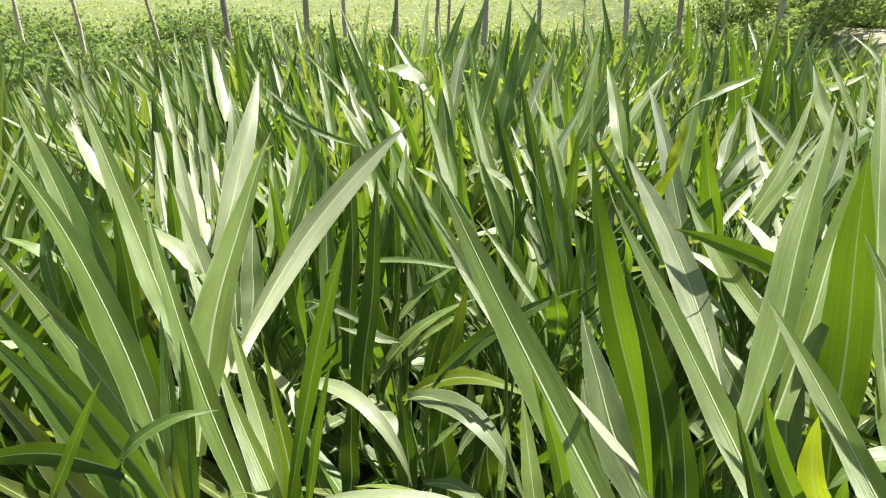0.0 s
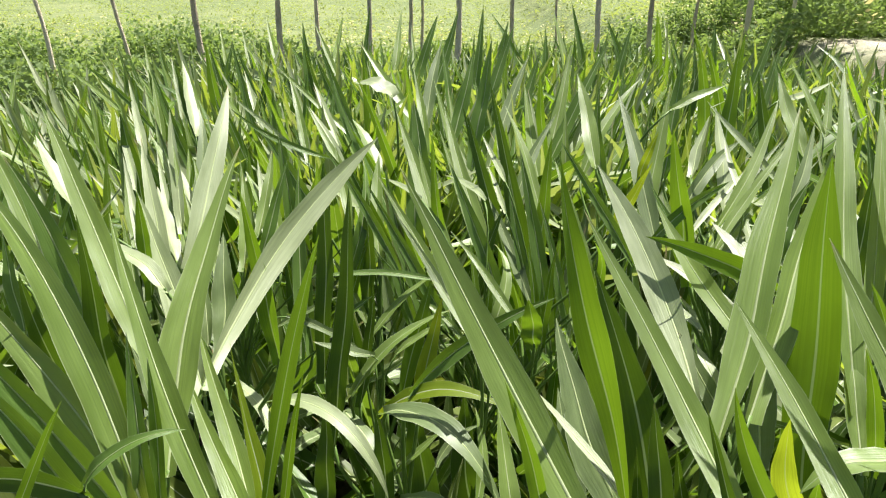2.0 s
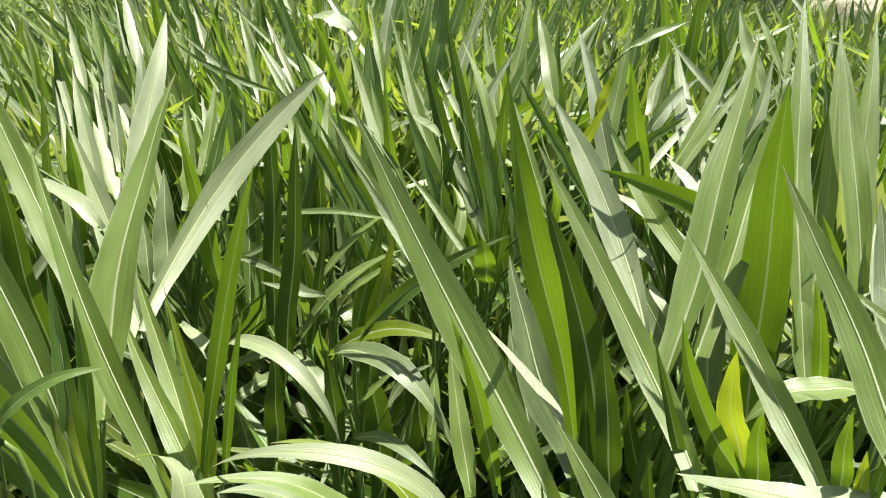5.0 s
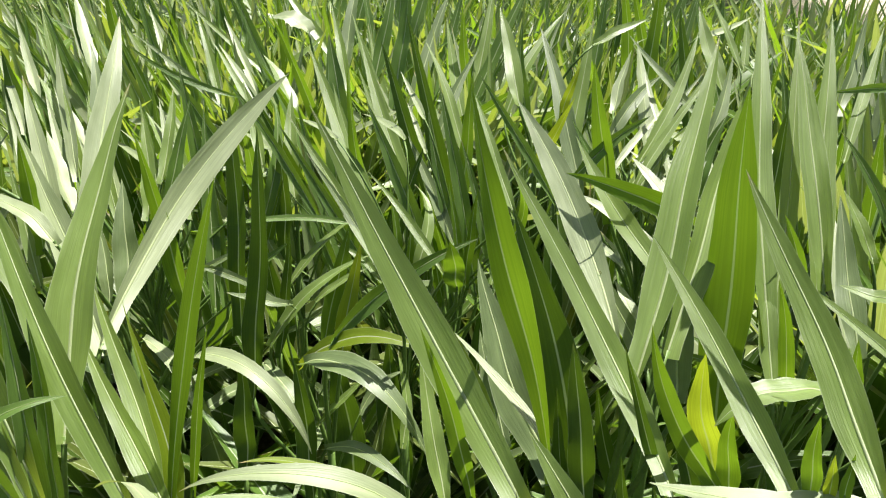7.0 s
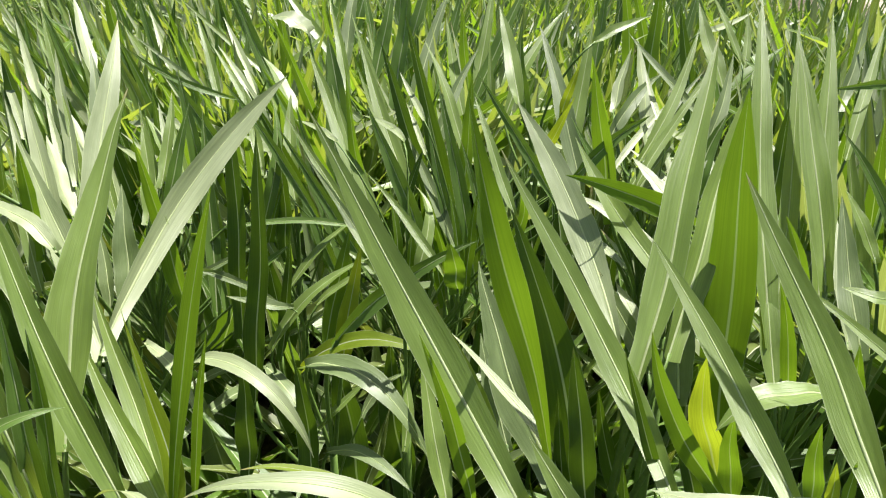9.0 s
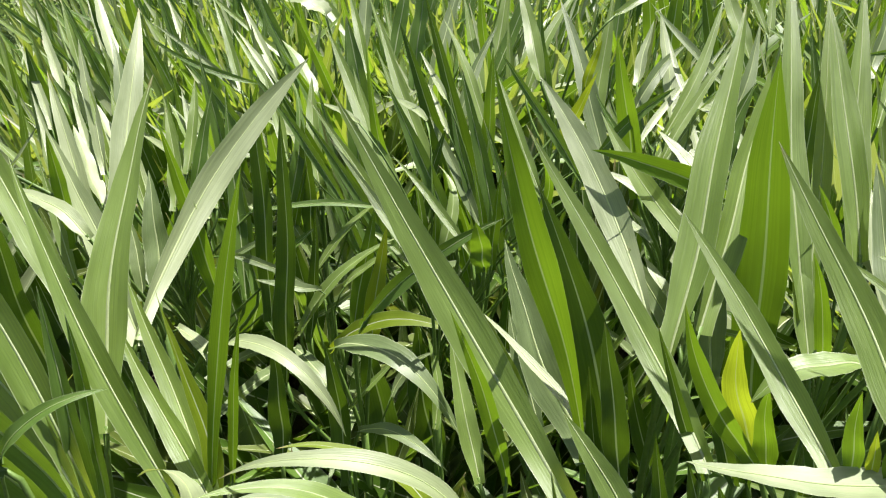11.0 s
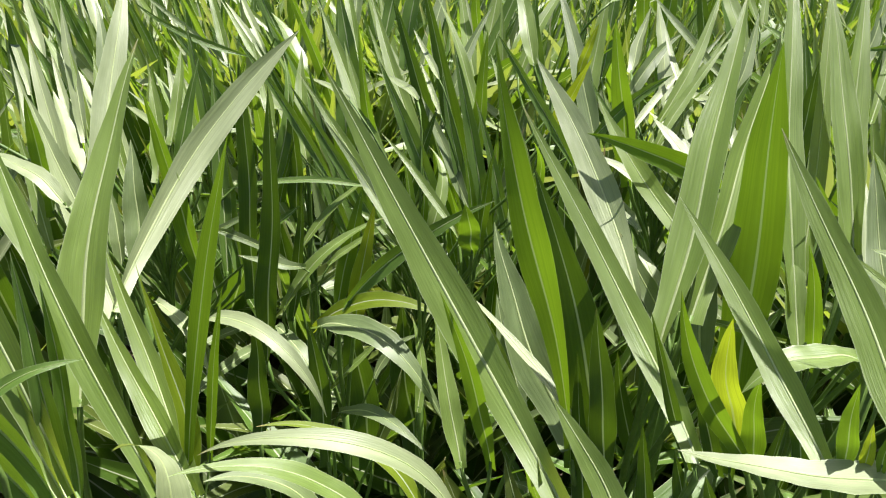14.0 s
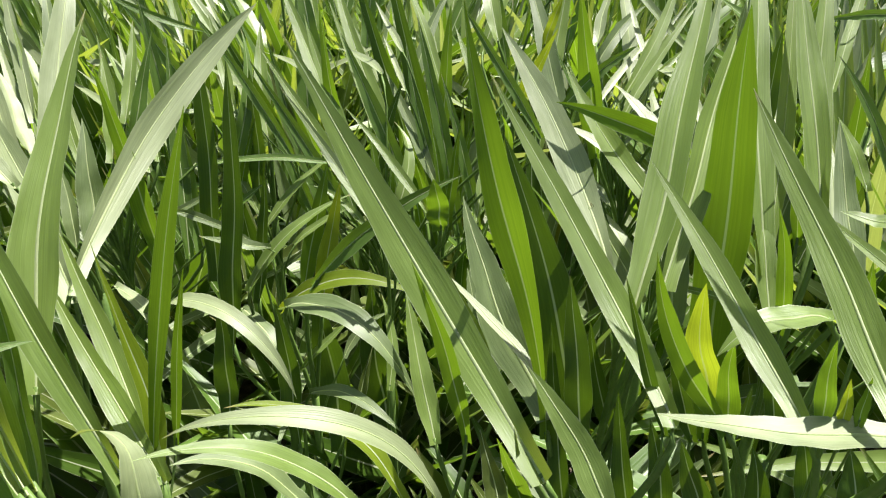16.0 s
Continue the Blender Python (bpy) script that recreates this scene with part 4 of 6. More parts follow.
plant(0.61, 2.04, [
    dict(base=(-0.085, -0.083, 1.127), heading=87.5, rise=41.3, length=0.368, width=0.050, turn=8.1, droop=-0.9, spin=-12, fold=0.30, tone="pale"),
    dict(base=(0.144, -0.010, 1.283), heading=16.3, rise=25.8, length=0.202, width=0.031, turn=-4.3, droop=12.1, spin=40, fold=0.30, tone="pale"),
    dict(base=(0.050, -0.106, 0.809), heading=61.6, rise=54.2, length=0.651, width=0.057, turn=2.0, droop=2.2, spin=9, fold=0.30, tone="pale"),
    dict(base=(-0.066, 0.177, 1.027), heading=52.0, rise=50.5, length=0.482, width=0.041, turn=-13.2, droop=22.3, spin=16, fold=0.30, tone="pale"),
    dict(base=(-0.027, -0.000, 1.021), heading=109.3, rise=63.0, length=0.365, width=0.036, turn=-40.3, droop=4.3, spin=-26, fold=0.30, tone="green"),
])
plant(0.67, 1.36, [
    dict(base=(-0.116, 0.105, 1.035), heading=90.7, rise=48.1, length=0.477, width=0.045, turn=6.6, droop=8.5, spin=-18, fold=0.30, tone="grey"),
    dict(base=(-0.139, -0.140, 1.067), heading=117.5, rise=72.9, length=0.306, width=0.044, turn=3.5, droop=-3.9, spin=-66, fold=0.30, tone="young"),
    dict(base=(0.053, 0.157, 1.112), heading=73.7, rise=41.4, length=0.340, width=0.043, turn=8.8, droop=1.8, spin=21, fold=0.20, tone="white"),
    dict(base=(-0.000, 0.254, 1.183), heading=63.8, rise=32.9, length=0.223, width=0.031, turn=-10.0, droop=-2.8, spin=-24, fold=0.20, tone="white"),
    dict(base=(0.135, 0.053, 1.203), heading=123.0, rise=34.2, length=0.282, width=0.021, turn=-0.7, droop=-4.4, spin=-34, fold=0.30, tone="grey"),
    dict(base=(-0.037, -0.007, 1.145), heading=35.9, rise=38.2, length=0.366, width=0.027, turn=20.7, droop=-3.9, spin=17, fold=0.30, tone="pale"),
    dict(base=(-0.072, -0.075, 1.107), heading=40.8, rise=42.0, length=0.326, width=0.022, turn=-11.2, droop=8.4, spin=19, fold=0.30, tone="pale"),
    dict(base=(0.007, -0.167, 1.183), heading=44.7, rise=40.1, length=0.273, width=0.030, turn=15.4, droop=-0.1, spin=41, fold=0.30, tone="grey"),
    dict(base=(-0.019, -0.201, 1.103), heading=50.2, rise=64.5, length=0.211, width=0.037, turn=-17.6, droop=22.3, spin=55, fold=0.30, tone="green"),
    dict(base=(0.244, -0.074, 1.201), heading=17.4, rise=62.6, length=0.208, width=0.026, turn=-11.3, droop=8.3, spin=79, fold=0.30, tone="young"),
    dict(base=(0.011, 0.138, 1.079), heading=38.2, rise=36.9, length=0.347, width=0.021, turn=-5.0, droop=7.6, spin=42, fold=0.30, tone="grey"),
    dict(base=(0.059, 0.287, 0.935), heading=40.1, rise=35.3, length=0.516, width=0.021, turn=-11.0, droop=-5.4, spin=23, fold=0.30, tone="pale"),
    dict(base=(-0.056, 0.134, 1.131), heading=46.4, rise=48.6, length=0.279, width=0.032, turn=-13.2, droop=37.7, spin=45, fold=0.30, tone="grey"),
    dict(base=(0.052, -0.046, 0.991), heading=71.2, rise=29.7, length=0.269, width=0.028, turn=15.6, droop=-7.8, spin=6, fold=0.30, tone="white"),
    dict(base=(-0.069, -0.021, 1.031), heading=38.5, rise=39.0, length=0.330, width=0.027, turn=-9.3, droop=14.3, spin=32, fold=0.30, tone="pale"),
    dict(base=(-0.054, -0.021, 1.032), heading=29.3, rise=24.8, length=0.229, width=0.023, turn=2.0, droop=16.3, spin=54, fold=0.30, tone="grey"),
    dict(base=(-0.041, -0.032, 1.010), heading=142.1, rise=49.0, length=0.269, width=0.023, turn=-11.4, droop=-5.7, spin=-35, fold=0.30, tone="green"),
    dict(base=(0.050, -0.052, 0.975), heading=111.0, rise=43.1, length=0.230, width=0.028, turn=3.7, droop=6.0, spin=-21, fold=0.30, tone="pale"),
    dict(base=(0.055, -0.030, 1.054), heading=94.3, rise=24.7, length=0.217, width=0.022, turn=17.0, droop=13.0, spin=-12, fold=0.20, tone="white"),
    dict(base=(-0.091, 0.015, 1.107), heading=45.9, rise=27.1, length=0.311, width=0.016, turn=-10.1, droop=9.3, spin=26, fold=0.20, tone="white"),
    dict(base=(-0.077, -0.020, 1.037), heading=37.9, rise=34.7, length=0.291, width=0.016, turn=-9.3, droop=8.7, spin=35, fold=0.20, tone="pale"),
    dict(base=(0.099, 0.014, 1.160), heading=88.2, rise=8.5, length=0.176, width=0.024, turn=26.6, droop=10.9, spin=-22, fold=0.20, tone="white"),
    dict(base=(0.151, -0.049, 1.043), heading=75.7, rise=16.3, length=0.218, width=0.021, turn=6.9, droop=-14.2, spin=-21, fold=0.20, tone="white"),
    dict(base=(-0.055, -0.004, 1.079), heading=28.1, rise=-5.3, length=0.269, width=0.029, turn=0.1, droop=-9.1, spin=31, fold=0.20, tone="grey"),
    dict(base=(-0.052, -0.016, 1.054), heading=114.8, rise=24.9, length=0.216, width=0.016, turn=-13.1, droop=-22.5, spin=-28, fold=0.20, tone="pale"),
    dict(base=(0.049, -0.076, 0.956), heading=104.9, rise=29.5, length=0.198, width=0.017, turn=22.2, droop=-0.4, spin=-31, fold=0.20, tone="pale"),
    dict(base=(-0.072, -0.070, 0.932), heading=99.8, rise=12.5, length=0.191, width=0.020, turn=14.0, droop=10.1, spin=-13, fold=0.20, tone="white"),
    dict(base=(0.032, 0.035, 1.186), heading=84.0, rise=23.0, length=0.244, width=0.014, turn=-2.7, droop=-11.5, spin=-12, fold=0.20, tone="white"),
])
plant(-0.09, 1.43, [
    dict(base=(0.005, 0.026, 1.046), heading=98.9, rise=47.3, length=0.288, width=0.035, turn=-15.3, droop=6.9, spin=-5, fold=0.30, tone="pale"),
    dict(base=(-0.021, -0.030, 0.941), heading=80.8, rise=73.6, length=0.268, width=0.042, turn=15.1, droop=2.4, spin=-29, fold=0.30, tone="dark"),
    dict(base=(0.062, -0.055, 1.024), heading=136.6, rise=55.8, length=0.376, width=0.021, turn=9.3, droop=12.2, spin=-52, fold=0.30, tone="green"),
    dict(base=(-0.032, 0.063, 1.155), heading=112.9, rise=-3.9, length=0.198, width=0.019, turn=10.4, droop=-8.5, spin=-21, fold=0.20, tone="white"),
])
plant(-0.19, 1.92, [
    dict(base=(0.077, 0.046, 1.111), heading=101.1, rise=40.6, length=0.253, width=0.047, turn=26.4, droop=13.9, spin=13, fold=0.20, tone="pale"),
    dict(base=(-0.024, -0.189, 1.218), heading=174.7, rise=12.2, length=0.308, width=0.017, turn=-26.5, droop=-21.0, spin=-53, fold=0.30, tone="green"),
    dict(base=(-0.054, -0.063, 0.957), heading=139.7, rise=50.9, length=0.418, width=0.036, turn=7.1, droop=6.2, spin=-55, fold=0.30, tone="green"),
    dict(base=(-0.006, 0.224, 1.036), heading=114.4, rise=28.6, length=0.430, width=0.029, turn=8.9, droop=0.4, spin=-18, fold=0.30, tone="white"),
])
plant(-0.07, 2.57, [
    dict(base=(-0.016, 0.017, 1.255), heading=125.5, rise=46.5, length=0.180, width=0.085, turn=44.2, droop=64.1, spin=-17, fold=0.20, tone="white"),
    dict(base=(-0.105, 0.215, 0.776), heading=124.4, rise=59.3, length=0.771, width=0.056, turn=4.4, droop=2.5, spin=-41, fold=0.30, tone="green"),
    dict(base=(-0.029, -0.178, 0.870), heading=135.7, rise=54.3, length=0.568, width=0.045, turn=-7.7, droop=-2.0, spin=-46, fold=0.30, tone="green"),
    dict(base=(0.047, -0.176, 0.810), heading=128.0, rise=66.1, length=0.583, width=0.047, turn=14.3, droop=6.4, spin=-76, fold=0.30, tone="young"),
    dict(base=(0.113, 0.121, 0.993), heading=94.6, rise=40.3, length=0.467, width=0.041, turn=8.1, droop=-7.2, spin=-11, fold=0.30, tone="pale"),
])
plant(0.51, 0.90, [
    dict(base=(0.050, 0.039, 1.169), heading=163.6, rise=31.7, length=0.237, width=0.035, turn=19.4, droop=17.1, spin=-67, fold=0.30, tone="young"),
    dict(base=(-0.026, -0.058, 1.116), heading=118.4, rise=30.1, length=0.298, width=0.034, turn=-12.4, droop=-9.9, spin=-28, fold=0.30, tone="pale"),
    dict(base=(-0.022, 0.020, 1.146), heading=123.1, rise=26.3, length=0.179, width=0.023, turn=12.4, droop=15.7, spin=-18, fold=0.20, tone="white"),
])
plant(0.58, 0.70, [
    dict(base=(-0.088, -0.019, 0.876), heading=74.5, rise=68.1, length=0.556, width=0.069, turn=7.2, droop=-11.6, spin=-43, fold=0.30, foot=0.50, peak=0.50, tone="young"),
    dict(base=(-0.041, 0.007, 1.111), heading=75.0, rise=46.8, length=0.559, width=0.037, turn=-9.8, droop=7.2, spin=6, fold=0.30, tone="pale"),
    dict(base=(0.004, 0.068, 1.102), heading=59.2, rise=45.4, length=0.502, width=0.026, turn=8.3, droop=-0.4, spin=1, fold=0.30, tone="pale"),
    dict(base=(0.053, 0.051, 1.160), heading=71.6, rise=45.2, length=0.414, width=0.035, turn=6.3, droop=2.0, spin=-13, fold=0.30, tone="pale"),
    dict(base=(0.064, 0.071, 1.125), heading=64.5, rise=44.3, length=0.492, width=0.037, turn=-1.9, droop=0.7, spin=1, fold=0.30, tone="pale"),
    dict(base=(-0.040, 0.008, 1.066), heading=143.0, rise=1.1, length=0.141, width=0.013, turn=-7.5, droop=2.6, spin=-28, fold=0.30, tone="pale"),
    dict(base=(0.035, -0.052, 1.126), heading=73.5, rise=39.8, length=0.226, width=0.030, turn=-4.6, droop=1.3, spin=-25, fold=0.20, tone="grey"),
    dict(base=(0.055, -0.006, 1.111), heading=68.2, rise=36.1, length=0.229, width=0.019, turn=-2.0, droop=9.0, spin=10, fold=0.20, tone="white"),
    dict(base=(0.061, -0.071, 1.211), heading=129.9, rise=-8.6, length=0.074, width=0.020, turn=-6.8, droop=-8.6, spin=-26, fold=0.20, tone="pale"),
    dict(base=(-0.057, -0.045, 1.066), heading=70.4, rise=45.7, length=0.214, width=0.026, turn=8.8, droop=8.4, spin=-5, fold=0.30, tone="pale"),
    dict(base=(-0.033, -0.032, 1.054), heading=105.7, rise=86.2, length=0.160, width=0.020, turn=15.0, droop=21.8, spin=-59, fold=0.30, tone="young"),
    dict(base=(0.034, 0.058, 1.123), heading=136.5, rise=82.1, length=0.143, width=0.019, turn=6.3, droop=22.1, spin=-72, fold=0.30, tone="young"),
])
plant(0.47, 0.55, [
    dict(base=(0.057, -0.069, 1.219), heading=114.6, rise=23.9, length=0.137, width=0.012, turn=1.3, droop=8.1, spin=-37, fold=0.25, tone="pale"),
    dict(base=(0.043, 0.011, 1.148), heading=173.5, rise=29.5, length=0.138, width=0.039, turn=13.2, droop=82.6, spin=1, fold=0.15, tone="pale"),
    dict(base=(-0.027, 0.060, 0.995), heading=139.0, rise=61.9, length=0.170, width=0.038, turn=-9.3, droop=-28.1, spin=-88, fold=0.25, tone="lime"),
    dict(base=(-0.043, 0.006, 1.018), heading=111.9, rise=62.3, length=0.109, width=0.026, turn=-7.8, droop=-30.5, spin=-65, fold=0.25, tone="young"),
    dict(base=(-0.065, -0.014, 1.041), heading=136.7, rise=46.7, length=0.231, width=0.025, turn=56.9, droop=-31.6, spin=-83, fold=0.30, tone="young"),
    dict(base=(0.011, 0.003, 1.004), heading=111.6, rise=69.1, length=0.111, width=0.021, turn=-0.2, droop=-1.7, spin=-45, fold=0.30, tone="dark"),
])
plant(0.80, 0.82, [
    dict(base=(0.017, -0.017, 1.104), heading=106.7, rise=65.7, length=0.265, width=0.023, turn=21.1, droop=21.3, spin=-40, fold=0.30, tone="green"),
    dict(base=(-0.023, 0.023, 1.147), heading=89.0, rise=49.2, length=0.121, width=0.022, turn=7.5, droop=12.9, spin=-8, fold=0.30, tone="pale"),
])
plant(0.95, 1.62, [
    dict(base=(0.003, -0.003, 1.218), heading=95.5, rise=43.2, length=0.280, width=0.041, turn=-12.2, droop=-0.7, spin=-9, fold=0.30, tone="pale"),
])
plant(0.58, 1.05, [
    dict(base=(-0.003, 0.005, 1.150), heading=94.4, rise=22.3, length=0.158, width=0.026, turn=15.3, droop=1.6, spin=-9, fold=0.20, tone="white"),
])
plant(0.74, 1.04, [
    dict(base=(-0.005, 0.004, 1.119), heading=56.2, rise=70.0, length=0.215, width=0.032, turn=3.3, droop=-2.6, spin=-2, fold=0.30, tone="dark"),
])
plant(0.99, 1.27, [
    dict(base=(0.023, -0.030, 1.165), heading=48.1, rise=37.9, length=0.370, width=0.024, turn=1.5, droop=-2.7, spin=2, fold=0.30, tone="pale"),
    dict(base=(-0.017, 0.025, 1.053), heading=72.1, rise=20.3, length=0.215, width=0.019, turn=14.4, droop=-3.8, spin=-21, fold=0.20, tone="white"),
])
plant(1.20, 1.32, [
    dict(base=(-0.002, -0.004, 1.296), heading=171.7, rise=0.1, length=0.182, width=0.020, turn=4.1, droop=7.0, spin=-66, fold=0.30, tone="green"),
])
plant(-0.99, 3.58, [
    dict(base=(0.008, -0.038, 0.852), heading=120.4, rise=69.7, length=0.585, width=0.073, turn=-1.6, droop=-0.7, spin=-52, fold=0.30, tone="young"),
    dict(base=(-0.189, 0.004, 0.811), heading=113.3, rise=39.4, length=0.779, width=0.033, turn=-2.2, droop=1.1, spin=-23, fold=0.30, tone="white"),
    dict(base=(0.178, 0.041, 0.814), heading=104.5, rise=28.8, length=0.743, width=0.044, turn=9.4, droop=-7.0, spin=-11, fold=0.30, tone="white"),
])
plant(-0.93, 2.82, [
    dict(base=(0.116, -0.016, 0.912), heading=146.8, rise=57.6, length=0.528, width=0.068, turn=-21.9, droop=-6.0, spin=-63, fold=0.30, tone="dark"),
    dict(base=(-0.023, 0.184, 0.788), heading=140.3, rise=56.1, length=0.630, width=0.047, turn=-6.9, droop=-3.5, spin=-46, fold=0.30, tone="green"),
    dict(base=(0.133, -0.019, 0.887), heading=149.4, rise=53.4, length=0.540, width=0.040, turn=-26.8, droop=-8.1, spin=-47, fold=0.30, tone="green"),
    dict(base=(-0.132, -0.141, 0.992), heading=111.4, rise=26.6, length=0.551, width=0.036, turn=4.8, droop=-8.6, spin=-13, fold=0.25, tone="white"),
    dict(base=(-0.105, -0.013, 0.982), heading=108.0, rise=37.9, length=0.473, width=0.039, turn=5.0, droop=-5.9, spin=-20, fold=0.25, tone="pale"),
])
plant(-1.11, 3.08, [
    dict(base=(-0.020, 0.124, 0.718), heading=122.9, rise=65.7, length=0.634, width=0.073, turn=2.1, droop=0.9, spin=-52, fold=0.30, tone="dark"),
    dict(base=(0.017, -0.131, 1.057), heading=153.0, rise=47.0, length=0.460, width=0.028, turn=8.2, droop=16.4, spin=-61, fold=0.30, tone="green"),
])
plant(-0.67, 3.22, [
    dict(base=(-0.003, 0.003, 0.522), heading=121.1, rise=60.3, length=1.031, width=0.059, turn=-0.3, droop=-0.3, spin=-36, fold=0.30, tone="green"),
])
plant(-0.93, 3.94, [
    dict(base=(0.002, 0.004, 0.844), heading=53.0, rise=69.7, length=0.444, width=0.048, turn=4.4, droop=0.9, spin=48, fold=0.30, tone="dark"),
])
plant(-0.49, 5.44, [
    dict(base=(-0.055, -0.082, 0.589), heading=140.0, rise=32.0, length=1.263, width=0.047, turn=5.0, droop=3.9, spin=-37, fold=0.30, tone="pale"),
    dict(base=(0.060, 0.075, 0.529), heading=123.9, rise=48.6, length=1.194, width=0.080, turn=-2.4, droop=1.5, spin=-15, fold=0.30, tone="pale"),
])
plant(-0.22, 3.07, [
    dict(base=(0.073, 0.087, 0.871), heading=146.1, rise=31.1, length=0.857, width=0.033, turn=-5.1, droop=-1.2, spin=-36, fold=0.30, tone="pale"),
    dict(base=(0.032, 0.068, 0.701), heading=104.4, rise=71.3, length=0.708, width=0.073, turn=0.8, droop=1.2, spin=-48, fold=0.30, tone="young"),
    dict(base=(-0.105, -0.149, 0.972), heading=105.8, rise=24.1, length=0.550, width=0.040, turn=8.9, droop=-8.5, spin=-16, fold=0.30, tone="white"),
])
plant(-0.40, 2.57, [
    dict(base=(0.002, 0.020, 0.991), heading=140.1, rise=30.2, length=0.513, width=0.026, turn=1.4, droop=5.8, spin=-42, fold=0.30, tone="grey"),
    dict(base=(-0.007, -0.016, 1.019), heading=104.4, rise=39.4, length=0.438, width=0.035, turn=8.0, droop=-4.1, spin=-19, fold=0.30, tone="pale"),
])
plant(-0.50, 4.32, [
    dict(base=(-0.013, -0.065, 0.823), heading=146.2, rise=59.1, length=0.593, width=0.062, turn=-27.2, droop=-8.6, spin=-60, fold=0.30, tone="dark"),
    dict(base=(-0.154, 0.113, 0.598), heading=103.6, rise=66.5, length=0.954, width=0.077, turn=1.0, droop=-0.1, spin=-18, fold=0.30, tone="green"),
    dict(base=(0.167, -0.048, 0.590), heading=138.6, rise=57.4, length=0.809, width=0.073, turn=-3.8, droop=-0.5, spin=-46, fold=0.30, tone="green"),
])
plant(-0.01, 3.70, [
    dict(base=(0.005, -0.001, 0.962), heading=125.6, rise=38.1, length=0.653, width=0.059, turn=1.6, droop=2.2, spin=-27, fold=0.30, tone="pale"),
])
plant(0.32, 2.45, [
    dict(base=(-0.061, -0.158, 0.590), heading=108.0, rise=53.3, length=0.879, width=0.064, turn=7.0, droop=-1.8, spin=3, fold=0.30, tone="pale"),
    dict(base=(-0.119, 0.023, 1.004), heading=67.2, rise=62.5, length=0.511, width=0.064, turn=0.6, droop=-0.5, spin=-12, fold=0.30, tone="green"),
    dict(base=(0.160, 0.066, 0.972), heading=99.8, rise=73.8, length=0.379, width=0.049, turn=-3.2, droop=0.5, spin=-56, fold=0.30, tone="young"),
    dict(base=(-0.095, 0.187, 0.726), heading=100.9, rise=48.7, length=0.669, width=0.048, turn=1.0, droop=-1.0, spin=-2, fold=0.30, tone="pale"),
    dict(base=(0.139, -0.119, 0.874), heading=100.8, rise=46.8, length=0.554, width=0.048, turn=-8.9, droop=-4.1, spin=-0, fold=0.30, tone="pale"),
])
plant(0.15, 2.79, [
    dict(base=(0.120, -0.171, 0.934), heading=66.7, rise=47.7, length=0.595, width=0.057, turn=-14.9, droop=0.8, spin=26, fold=0.30, tone="grey"),
    dict(base=(-0.005, 0.076, 1.009), heading=56.8, rise=59.2, length=0.448, width=0.056, turn=8.0, droop=-2.8, spin=28, fold=0.30, tone="green"),
    dict(base=(-0.128, 0.090, 1.024), heading=78.2, rise=49.6, length=0.541, width=0.058, turn=-7.5, droop=3.7, spin=3, fold=0.30, tone="grey"),
])
plant(0.36, 3.93, [
    dict(base=(-0.129, 0.012, 0.646), heading=97.8, rise=63.1, length=0.801, width=0.060, turn=8.7, droop=0.2, spin=8, fold=0.30, tone="green"),
    dict(base=(-0.027, 0.036, 0.794), heading=51.1, rise=61.7, length=0.761, width=0.076, turn=-6.2, droop=3.3, spin=37, fold=0.30, tone="green"),
    dict(base=(0.167, -0.040, 0.753), heading=49.5, rise=60.5, length=0.646, width=0.066, turn=2.7, droop=-0.2, spin=32, fold=0.30, tone="green"),
])
plant(0.48, 2.95, [
    dict(base=(0.103, 0.067, 0.872), heading=67.2, rise=47.5, length=0.683, width=0.057, turn=-0.1, droop=-3.8, spin=14, fold=0.30, tone="pale"),
    dict(base=(0.039, -0.166, 0.872), heading=42.6, rise=56.3, length=0.665, width=0.059, turn=-7.6, droop=4.3, spin=20, fold=0.30, tone="green"),
    dict(base=(-0.127, 0.091, 0.662), heading=94.9, rise=61.9, length=0.669, width=0.059, turn=15.7, droop=2.7, spin=-29, fold=0.30, tone="green"),
])
plant(0.96, 2.32, [
    dict(base=(-0.064, 0.094, 0.966), heading=61.6, rise=61.4, length=0.485, width=0.061, turn=2.1, droop=-0.8, spin=-16, fold=0.30, tone="green"),
    dict(base=(0.066, -0.100, 0.988), heading=67.7, rise=71.5, length=0.486, width=0.060, turn=-4.5, droop=1.8, spin=-16, fold=0.30, tone="young"),
])
plant(0.92, 3.56, [
    dict(base=(-0.001, -0.005, 0.762), heading=47.0, rise=37.0, length=0.745, width=0.057, turn=-0.2, droop=-6.4, spin=39, fold=0.30, tone="grey"),
])
plant(1.57, 3.70, [
    dict(base=(-0.143, 0.002, 0.776), heading=23.4, rise=68.4, length=0.640, width=0.057, turn=74.9, droop=3.2, spin=15, fold=0.30, tone="dark"),
    dict(base=(0.137, -0.004, 0.803), heading=113.9, rise=73.9, length=0.611, width=0.060, turn=17.0, droop=8.6, spin=-70, fold=0.30, tone="young"),
])
plant(1.49, 3.10, [
    dict(base=(-0.150, 0.009, 0.855), heading=77.5, rise=76.0, length=0.584, width=0.073, turn=37.3, droop=8.3, spin=-63, fold=0.30, tone="young"),
    dict(base=(0.043, 0.068, 0.713), heading=45.8, rise=57.8, length=0.790, width=0.056, turn=4.6, droop=-1.3, spin=17, fold=0.30, tone="green"),
    dict(base=(0.115, -0.078, 1.170), heading=37.8, rise=-1.8, length=0.543, width=0.034, turn=-0.4, droop=-12.6, spin=36, fold=0.30, tone="white"),
])
